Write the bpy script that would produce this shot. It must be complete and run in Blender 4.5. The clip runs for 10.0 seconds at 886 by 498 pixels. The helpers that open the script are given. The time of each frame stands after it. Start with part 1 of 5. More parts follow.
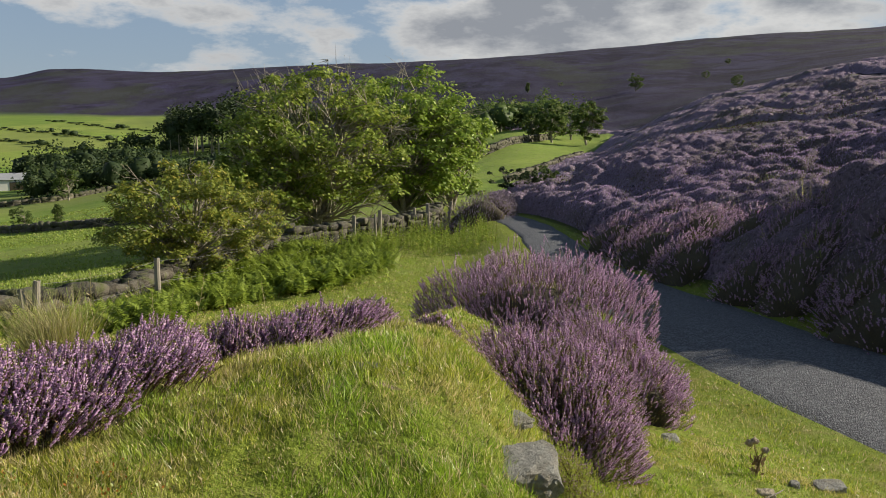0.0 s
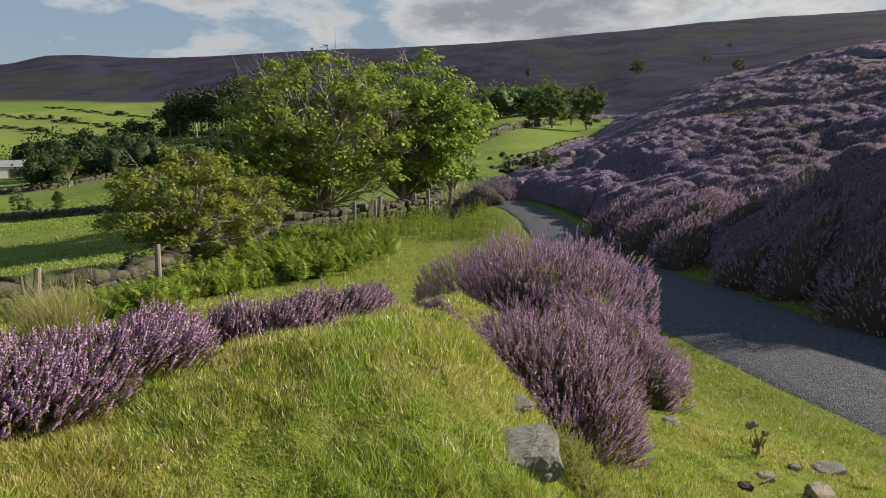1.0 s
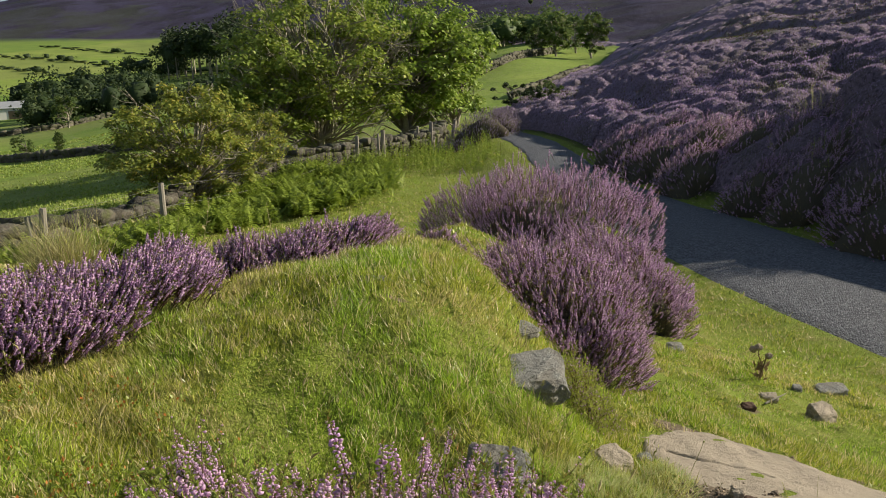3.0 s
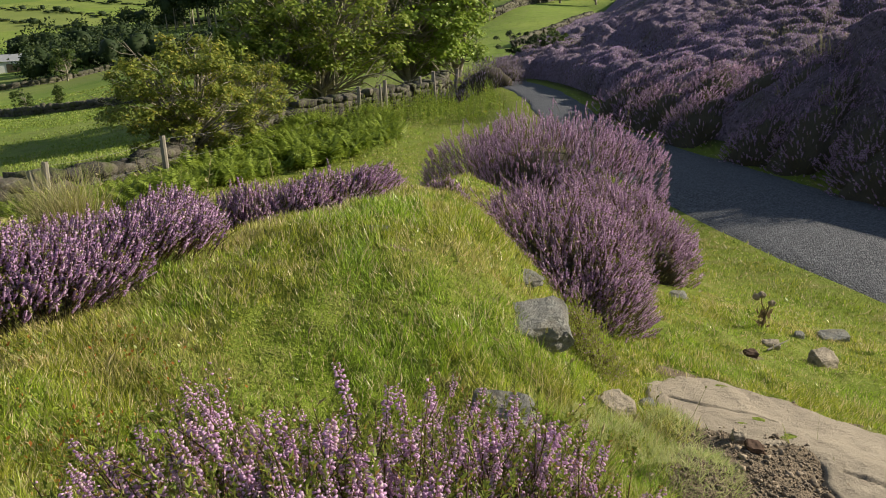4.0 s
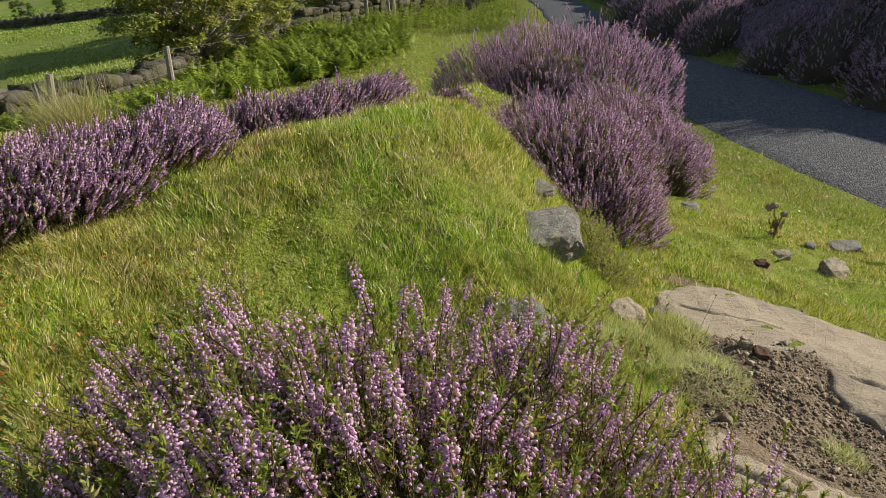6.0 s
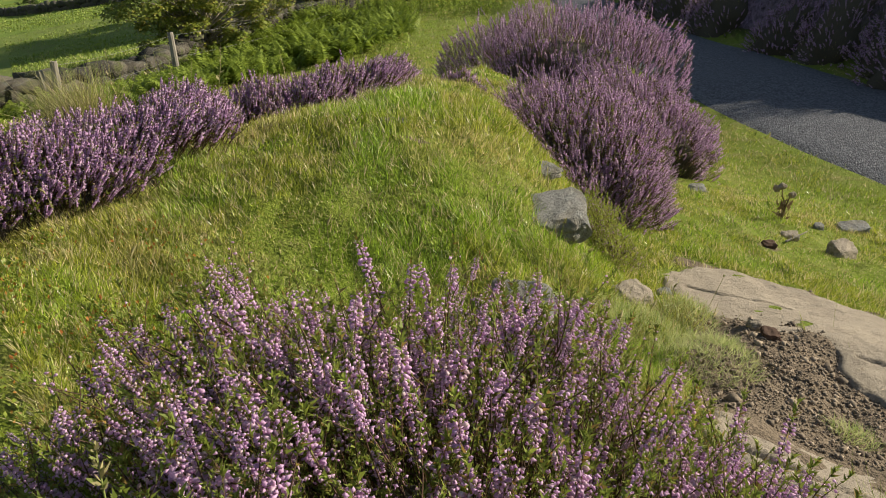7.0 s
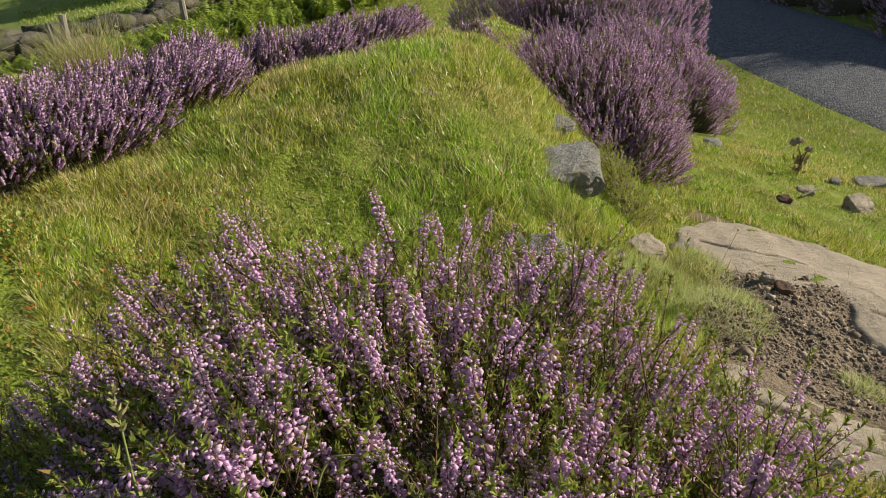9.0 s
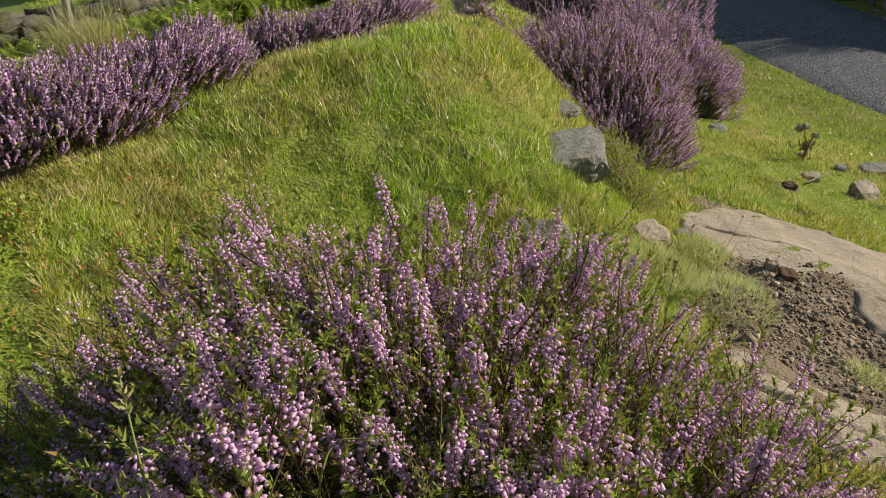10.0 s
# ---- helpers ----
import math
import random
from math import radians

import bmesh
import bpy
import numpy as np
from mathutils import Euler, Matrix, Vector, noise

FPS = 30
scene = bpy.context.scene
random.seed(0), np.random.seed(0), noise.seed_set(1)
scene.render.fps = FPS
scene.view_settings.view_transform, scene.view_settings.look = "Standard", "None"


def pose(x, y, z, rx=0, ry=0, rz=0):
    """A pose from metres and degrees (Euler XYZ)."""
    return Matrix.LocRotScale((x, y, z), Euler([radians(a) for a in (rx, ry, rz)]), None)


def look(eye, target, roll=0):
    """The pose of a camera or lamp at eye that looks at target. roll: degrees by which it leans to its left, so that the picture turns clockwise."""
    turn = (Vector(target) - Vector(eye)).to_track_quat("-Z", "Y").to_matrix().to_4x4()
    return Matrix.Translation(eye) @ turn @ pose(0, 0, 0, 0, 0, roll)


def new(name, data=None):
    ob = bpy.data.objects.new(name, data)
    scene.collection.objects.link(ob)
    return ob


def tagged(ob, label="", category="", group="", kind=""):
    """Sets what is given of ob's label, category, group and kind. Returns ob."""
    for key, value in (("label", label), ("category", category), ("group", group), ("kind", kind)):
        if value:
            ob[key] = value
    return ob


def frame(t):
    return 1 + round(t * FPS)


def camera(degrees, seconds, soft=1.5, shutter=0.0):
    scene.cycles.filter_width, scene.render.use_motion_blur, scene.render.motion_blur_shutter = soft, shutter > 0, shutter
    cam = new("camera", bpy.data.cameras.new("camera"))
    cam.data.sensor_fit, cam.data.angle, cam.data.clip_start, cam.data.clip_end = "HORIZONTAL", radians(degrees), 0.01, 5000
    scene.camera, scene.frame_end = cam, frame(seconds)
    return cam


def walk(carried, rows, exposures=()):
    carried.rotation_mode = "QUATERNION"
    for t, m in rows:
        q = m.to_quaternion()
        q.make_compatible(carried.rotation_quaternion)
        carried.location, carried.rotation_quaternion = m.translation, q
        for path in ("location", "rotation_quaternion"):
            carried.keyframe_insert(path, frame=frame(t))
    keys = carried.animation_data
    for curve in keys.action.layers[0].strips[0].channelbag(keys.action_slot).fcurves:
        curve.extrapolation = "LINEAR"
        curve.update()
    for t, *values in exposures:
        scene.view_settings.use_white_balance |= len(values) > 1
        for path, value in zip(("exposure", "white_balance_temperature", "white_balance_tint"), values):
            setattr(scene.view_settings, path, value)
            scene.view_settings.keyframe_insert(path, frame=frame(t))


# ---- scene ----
cam = camera(60.27, 10.0, soft=0.95)
PATH = [
    (0, 0.0, 0.0, 3.5, 81.002, -0.0, 0.0),
    (0.5, 0.0008, 0.0024, 3.4957, 80.704, 0.07, -0.001),
    (1, 0.0013, 0.0046, 3.4914, 79.94, 0.188, 0.014),
    (1.5, 0.0017, 0.0062, 3.4867, 78.989, 0.36, 0.039),
    (2, 0.002, 0.0072, 3.4822, 77.755, 0.666, 0.048),
    (2.5, 0.0028, 0.0082, 3.4775, 76.548, 1.027, 0.068),
    (4, 0.0024, 0.0096, 3.4624, 71.368, 1.855, 0.262),
    (4.5, 0.0006, 0.0103, 3.459, 69.633, 1.94, 0.35),
    (5, -0.0013, 0.0111, 3.4554, 67.461, 1.907, 0.607),
    (5.5, -0.0028, 0.0115, 3.4517, 65.824, 1.988, 0.787),
    (7, -0.0051, 0.013, 3.4397, 63.791, 2.846, 1.111),
    (7.5, -0.006, 0.0133, 3.4367, 62.889, 3.0, 1.326),
    (8, -0.0069, 0.0133, 3.4342, 61.968, 3.123, 1.539),
    (8.5, -0.0071, 0.0135, 3.4324, 61.238, 3.198, 1.711),
    (9, -0.0076, 0.0138, 3.4316, 60.529, 3.174, 1.908),
    (9.5, -0.0084, 0.014, 3.4308, 59.971, 3.125, 2.1),
    (10, -0.0087, 0.0143, 3.4308, 59.45, 3.115, 2.247),
]
walk(cam, [(t, pose(x, y, z, rx, ry, rz)) for t, x, y, z, rx, ry, rz in PATH])

# ------------------------------------------------------------------ light
SUN_BEARING, SUN_HEIGHT = 74.0, 24.0      # degrees clockwise from +y, degrees above the horizon
sun_dir = Vector((math.sin(radians(SUN_BEARING)) * math.cos(radians(SUN_HEIGHT)),
                  math.cos(radians(SUN_BEARING)) * math.cos(radians(SUN_HEIGHT)),
                  math.sin(radians(SUN_HEIGHT))))
sun = new("sun", bpy.data.lights.new("sun", "SUN"))
sun.data.energy, sun.data.angle, sun.data.color = 5.0, radians(0.6), (1.0, 0.90, 0.74)
sun.matrix_world = look(sun_dir * 50, (0, 0, 0))
scene.view_settings.exposure = 0.66


class Nodes:
    """A thin wrapper to write node trees in few lines."""

    def __init__(self, tree):
        self.tree = tree
        tree.nodes.clear()

    def add(self, kind, settings=None, **inputs):
        n = self.tree.nodes.new(kind)
        for key, value in (settings or {}).items():
            self.settle(n, key, value)
        for key, value in inputs.items():
            socket = n.inputs[int(key[1:])] if key[0] == "_" and key[1:].isdigit() else n.inputs[key.replace("_", " ")]
            if isinstance(value, bpy.types.NodeSocket):
                self.tree.links.new(value, socket)
            else:
                socket.default_value = value
        return n

    def settle(self, n, key, value):
        if key == "operation":
            n.operation = value
        elif key == "use_clamp":
            n.use_clamp = value
        elif key == "data_type":
            n.data_type = value
        elif key == "blend_type":
            n.blend_type = value
        elif key == "noise_dimensions":
            n.noise_dimensions = value
        elif key == "clamp":
            n.clamp = value
        elif key == "attribute_name":
            n.attribute_name = value
        elif key == "sky_type":
            n.sky_type = value
        elif key == "sun_disc":
            n.sun_disc = value
        elif key == "sun_elevation":
            n.sun_elevation = value
        elif key == "sun_rotation":
            n.sun_rotation = value
        elif key == "air_density":
            n.air_density = value
        elif key == "dust_density":
            n.dust_density = value

    def math(self, op, a, b=0.0, clamp=False):
        return self.add("ShaderNodeMath", {"operation": op, "use_clamp": clamp}, _0=a, _1=b).outputs[0]

    def mix(self, fac, a, b, blend="MIX"):
        n = self.add("ShaderNodeMix", {"data_type": "RGBA", "blend_type": blend})
        for i, v in ((0, fac), (6, a), (7, b)):
            if isinstance(v, bpy.types.NodeSocket):
                self.tree.links.new(v, n.inputs[i])
            else:
                n.inputs[i].default_value = v if i == 0 else (*v, 1)
        return n.outputs[2]

    def noise(self, vector, scale, detail=4.0, rough=0.55, dim="3D"):
        n = self.add("ShaderNodeTexNoise", {"noise_dimensions": dim}, Scale=scale, Detail=detail, Roughness=rough)
        if vector is not None:
            self.tree.links.new(vector, n.inputs["Vector"])
        return n.outputs["Fac"]

    def ramp(self, fac, lo, hi, clamp=True):
        return self.add("ShaderNodeMapRange", {"clamp": clamp}, _0=fac, _1=lo, _2=hi, _3=0.0, _4=1.0).outputs[0]

    def attr(self, name):
        return self.add("ShaderNodeAttribute", {"attribute_name": name}).outputs["Fac"]


def sky_world():
    world = bpy.data.worlds.new("sky")
    scene.world = world
    world.use_nodes = True
    n = Nodes(world.node_tree)
    sky = n.add("ShaderNodeTexSky", {"sky_type": "NISHITA", "sun_disc": False, "sun_elevation": radians(SUN_HEIGHT),
                                     "sun_rotation": radians(SUN_BEARING), "air_density": 1.0, "dust_density": 0.3})
    way = n.add("ShaderNodeTexCoord").outputs["Generated"]
    aim_at = [n.add("ShaderNodeVectorMath", {"operation": "DISTANCE"}, _0=n.add("ShaderNodeMapping", None, Vector=way, Scale=(1.0, 1.0, 2.2)).outputs[0], _1=c).outputs["Value"] for c in ((0.19, 0.96, 0.34), (-0.42, 0.89, 0.36), (-0.10, 0.98, 0.47))]
    flat = n.add("ShaderNodeMapping", None, Vector=way, Location=(0.37, 0.12, 0.0), Scale=(1.0, 1.0, 2.6)).outputs[0]
    big = n.noise(flat, 3.1, 2.0, 0.5)
    fine = n.noise(flat, 8.0, 8.0, 0.62)
    body = n.math("ADD", n.math("MULTIPLY", big, 0.58), n.math("MULTIPLY", fine, 0.42))
    for d, reach, lift in zip(aim_at, (0.32, 0.20, 0.14), (0.19, 0.08, 0.07)):
        body = n.math("ADD", body, n.math("MULTIPLY", n.ramp(d, reach, 0.0), lift))
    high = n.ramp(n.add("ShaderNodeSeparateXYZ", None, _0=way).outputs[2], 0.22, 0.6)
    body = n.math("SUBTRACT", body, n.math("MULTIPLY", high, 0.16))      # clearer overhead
    cover = n.ramp(body, 0.492, 0.556)
    core = n.math("ADD", n.ramp(body, 0.53, 0.68), n.math("MULTIPLY", n.math("SUBTRACT", fine, 0.5), 1.1), True)
    cloud = n.mix(core, (9.4, 9.3, 9.1), (4.0, 4.2, 4.6))
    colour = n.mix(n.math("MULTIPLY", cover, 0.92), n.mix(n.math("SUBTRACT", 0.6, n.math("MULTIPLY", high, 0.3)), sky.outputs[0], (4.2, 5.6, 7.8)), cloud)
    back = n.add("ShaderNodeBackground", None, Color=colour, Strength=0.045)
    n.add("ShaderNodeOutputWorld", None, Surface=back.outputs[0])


sky_world()


# ------------------------------------------------------------------ materials
def material(name, build, rough=0.8, translucent=0.0, spec=0.3):
    """build(n, p) returns colour and, if any, a height for fine relief; p is the place in metres."""
    m = bpy.data.materials.new(name)
    m.use_nodes = True
    n = Nodes(m.node_tree)
    p = n.add("ShaderNodeNewGeometry").outputs["Position"]
    colour, height, depth = build(n, p)
    b = n.add("ShaderNodeBsdfPrincipled", None, Roughness=rough, Specular_IOR_Level=spec)
    n.tree.links.new(colour, b.inputs["Base Color"])
    if height is not None:
        bump = n.add("ShaderNodeBump", None, Height=height, Distance=depth, Strength=1.0)
        n.tree.links.new(bump.outputs[0], b.inputs["Normal"])
    out = b.outputs[0]
    if translucent:
        t = n.add("ShaderNodeBsdfTranslucent", None, Color=colour)
        out = n.add("ShaderNodeMixShader", None, _0=translucent, _1=out, _2=t.outputs[0]).outputs[0]
    n.add("ShaderNodeOutputMaterial", None, Surface=out)
    return m


def island(n):
    return n.add("ShaderNodeNewGeometry").outputs["Random Per Island"]


def leafy(name, dark, light, warm, rough=0.5, translucent=0.35, patch=1.5, warm_share=0.12):
    """Foliage: every leaf its own shade, with drifts of tone over the plant."""
    def build(n, p):
        r = island(n)
        c = n.mix(r, dark, light)
        odd = n.math("LESS_THAN", n.math("FRACT", n.math("MULTIPLY", r, 17.3)), warm_share)
        c = n.mix(odd, c, warm)
        drift = n.ramp(n.noise(p, patch, 3.0), 0.3, 0.7)
        return n.mix(n.math("MULTIPLY", drift, 0.55), c, n.mix(0.5, dark, light), "MIX"), None, 0
    return material(name, build, rough, translucent)


heather_bloom = leafy("heather_bloom", (0.35, 0.19, 0.37), (0.64, 0.43, 0.63), (0.74, 0.57, 0.68), 0.65, 0.5, 6.0, 0.2)
heather_bloom_pink = leafy("heather_bloom_pink", (0.58, 0.35, 0.57), (0.88, 0.66, 0.85), (0.80, 0.66, 0.66), 0.85, 0.5, 6.0, 0.14)
heather_bloom_dusky = leafy("heather_bloom_dusky", (0.16, 0.115, 0.205), (0.36, 0.285, 0.42), (0.30, 0.26, 0.20), 0.7, 0.35, 1.2, 0.15)
# darker, bluer copy of the heather bloom for plants in shade
heather_bloom_shaded = leafy("heather_bloom_shaded", (0.26, 0.17, 0.32), (0.52, 0.38, 0.58), (0.40, 0.34, 0.30), 0.65, 0.35, 1.2, 0.15)
heather_leaf = leafy("heather_leaf", (0.095, 0.135, 0.022), (0.36, 0.42, 0.075), (0.34, 0.20, 0.06), 0.55, 0.42, 6.0, 0.12)
heather_fresh = leafy("heather_fresh", (0.20, 0.26, 0.04), (0.55, 0.60, 0.12), (0.48, 0.40, 0.12), 0.55, 0.5, 6.0, 0.1)
heather_wood = material("heather_wood", lambda n, p: (n.mix(n.noise(p, 60), (0.05, 0.03, 0.02), (0.14, 0.08, 0.05)), None, 0), 0.9)
# dark brown for bush cores: the shade between the shoots is in the colour
heather_shade = material("undergrowth_shade", lambda n, p: (n.mix(n.noise(p, 45, 6), (0.03, 0.03, 0.02), (0.11, 0.09, 0.058)), n.noise(p, 80, 5), 0.02), 0.95)


def grass_build(n, p):
    """Turf: blade by blade, drifting from deep green to olive and bleached straw."""
    r = island(n)
    c = n.mix(r, (0.085, 0.12, 0.010), (0.54, 0.56, 0.07))
    c = n.mix(n.math("MULTIPLY", n.ramp(n.noise(p, 1.9, 5, 0.65), 0.48, 0.62), 0.68), c, n.mix(r, (0.24, 0.21, 0.055), (0.76, 0.68, 0.28)))
    rich = n.add("ShaderNodeVectorMath", {"operation": "DISTANCE"}, _0=p, _1=(-0.15, 2.0, 2.6)).outputs["Value"]
    rich = n.math("SUBTRACT", n.noise(p, 2.1, 6, 0.62), n.math("MULTIPLY", n.ramp(rich, 0.25, 0.9), 0.08))
    c = n.mix(n.math("MULTIPLY", n.ramp(rich, 0.40, 0.51), 0.85), c, n.mix(r, (0.06, 0.13, 0.008), (0.44, 0.64, 0.05)))
    c = n.mix(n.math("MULTIPLY", n.ramp(n.noise(p, 8.0, 4, 0.6), 0.58, 0.70), 0.35), c, (0.14, 0.16, 0.03))
    odd = n.math("LESS_THAN", n.math("FRACT", n.math("MULTIPLY", r, 17.3)), 0.15)
    return n.mix(odd, c, (0.74, 0.60, 0.36)), None, 0


grass_blade = material("grass_blade", grass_build, 0.38, 0.34, 0.5)


def cushion_build(n, p):
    """Heather cushions: flecks of bloom over shoots painted dark as shade, drifting to faded and to grassy plants."""
    c = n.mix(n.noise(p, 0.8, 5, 0.65), (0.18, 0.13, 0.19), (0.38, 0.285, 0.39))
    c = n.mix(n.math("MULTIPLY", n.ramp(n.noise(p, 0.11, 4, 0.6), 0.50, 0.62), 0.75), c, (0.115, 0.10, 0.07))
    c = n.mix(n.math("MULTIPLY", n.ramp(n.noise(p, 0.3, 3), 0.60, 0.68), 0.75), c, (0.12, 0.135, 0.04))
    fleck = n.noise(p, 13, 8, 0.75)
    # low parts of the relief go near-black: crevice shade painted in
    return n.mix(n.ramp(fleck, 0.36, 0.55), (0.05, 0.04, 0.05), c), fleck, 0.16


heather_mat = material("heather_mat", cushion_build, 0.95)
gill_leaf = leafy("gill_leaf", (0.05, 0.09, 0.02), (0.14, 0.20, 0.045), (0.20, 0.23, 0.06), 0.6, 0.4, 0.05, 0.2)
grass_dry = leafy("grass_straw", (0.30, 0.26, 0.11), (0.52, 0.46, 0.24), (0.24, 0.28, 0.07), 0.6, 0.4, 2.0, 0.2)
bracken_leaf = leafy("bracken_leaf", (0.11, 0.17, 0.018), (0.37, 0.45, 0.06), (0.40, 0.34, 0.07), 0.55, 0.45, 0.8, 0.06)
tree_leaf = leafy("tree_leaf", (0.09, 0.14, 0.018), (0.36, 0.44, 0.07), (0.48, 0.48, 0.11), 0.5, 0.38, 0.5, 0.12)
tree_leaf_bright = leafy("tree_leaf_fresh", (0.09, 0.155, 0.020), (0.37, 0.49, 0.07), (0.48, 0.53, 0.14), 0.45, 0.38, 0.5, 0.10)
bush_leaf = leafy("thorn_leaf", (0.10, 0.14, 0.020), (0.34, 0.37, 0.06), (0.50, 0.42, 0.08), 0.5, 0.42, 0.7, 0.12)
far_leaf = leafy("far_leaf", (0.018, 0.034, 0.010), (0.050, 0.080, 0.020), (0.075, 0.10, 0.024), 0.7, 0.25, 0.03, 0.2)
far_pine = leafy("far_pine", (0.022, 0.04, 0.016), (0.05, 0.075, 0.026), (0.06, 0.08, 0.03), 0.8, 0.15, 0.03, 0.2)
grass_field = leafy("grass_field", (0.15, 0.22, 0.028), (0.33, 0.40, 0.068), (0.36, 0.35, 0.13), 0.6, 0.35, 0.3, 0.15)
herb_leaf = leafy("bilberry_leaf", (0.10, 0.16, 0.020), (0.32, 0.38, 0.05), (0.48, 0.13, 0.04), 0.4, 0.4, 9.0, 0.16)
bark = material("bark", lambda n, p: (n.mix(n.noise(p, 9, 6), (0.14, 0.12, 0.09), (0.42, 0.38, 0.30)), n.noise(p, 22, 6), 0.03), 0.9)


def stone_build(n, p):
    o = n.add("ShaderNodeObjectInfo").outputs["Random"]
    r = n.math("FRACT", n.math("ADD", island(n), o))
    c = n.mix(r, (0.04, 0.036, 0.028), (0.135, 0.118, 0.088))
    blotch = n.ramp(n.noise(p, 14, 6, 0.65), 0.52, 0.66)
    c = n.mix(n.math("MULTIPLY", blotch, 0.7), c, (0.13, 0.135, 0.115))
    moss = n.ramp(n.noise(p, 3.5, 6), 0.50, 0.62)
    c = n.mix(n.math("MULTIPLY", moss, 0.75), c, (0.09, 0.105, 0.028))
    return c, n.noise(p, 16, 10, 0.72), 0.06


wall_stone = material("wall_stone", stone_build, 0.92)


def rock_build(n, p):
    c = n.mix(n.noise(p, 26, 8, 0.7), (0.11, 0.108, 0.098), (0.36, 0.35, 0.31))
    lichen = n.ramp(n.noise(p, 38, 5, 0.6), 0.56, 0.64)
    c = n.mix(n.math("MULTIPLY", lichen, 0.75), c, (0.36, 0.36, 0.31))
    tan = n.ramp(n.noise(p, 9, 3), 0.5, 0.7)
    return n.mix(n.math("MULTIPLY", tan, 0.5), c, (0.24, 0.20, 0.13)), n.noise(p, 45, 10, 0.72), 0.025


grey_rock = material("grey_gritstone", rock_build, 0.9)


def slab_build(n, p):
    c = n.mix(n.noise(p, 5, 9, 0.68), (0.245, 0.205, 0.15), (0.40, 0.34, 0.255))
    stain = n.ramp(n.noise(p, 2.6, 6, 0.65), 0.48, 0.68)
    c = n.mix(n.math("MULTIPLY", stain, 0.55), c, (0.155, 0.13, 0.095))
    pits = n.ramp(n.noise(p, 75, 4, 0.6), 0.62, 0.72)
    c = n.mix(n.math("MULTIPLY", pits, 0.6), c, (0.13, 0.10, 0.07))
    long = n.add("ShaderNodeMapping", None, Vector=p, Rotation=(0, 0, 0.55), Scale=(5, 22, 22)).outputs[0]
    layer = n.noise(long, 1.0, 6, 0.6)
    return c, n.math("ADD", n.noise(p, 48, 9, 0.7), n.math("MULTIPLY", layer, 0.7)), 0.012


sandstone = material("sandstone_slab", slab_build, 0.9)
post_wood = material("weathered_post", lambda n, p: (n.mix(n.noise(n.add("ShaderNodeMapping", None, Vector=p, Scale=(30, 30, 3)).outputs[0], 1.0, 6), (0.13, 0.11, 0.085), (0.36, 0.33, 0.27)), n.noise(p, 40, 5), 0.01), 0.9)
wire_metal = material("galvanised_wire", lambda n, p: (n.mix(n.noise(p, 30), (0.16, 0.155, 0.15), (0.30, 0.29, 0.28)), None, 0), 0.5)


def road_build(n, p):
    chips = n.add("ShaderNodeTexVoronoi", None, Vector=p, Scale=62.0)
    c = n.mix(n.ramp(chips.outputs["Distance"], 0.0, 0.6), (0.13, 0.138, 0.15), (0.034, 0.036, 0.042))
    cc = n.add("ShaderNodeSeparateColor", None, _0=chips.outputs["Color"])
    c = n.mix(n.math("MULTIPLY", n.ramp(cc.outputs[0], 0.4, 1.0), 0.7), c, (0.25, 0.255, 0.265))
    track = n.ramp(n.noise(p, 0.9, 3), 0.35, 0.7)
    c = n.mix(n.math("MULTIPLY", track, 0.4), c, (0.09, 0.094, 0.105))
    return c, n.math("SUBTRACT", 1.0, n.math("ADD", chips.outputs["Distance"], n.noise(p, 25, 5, 0.7))), 0.014


road_tar = material("chipped_tarmac", road_build, 0.75)


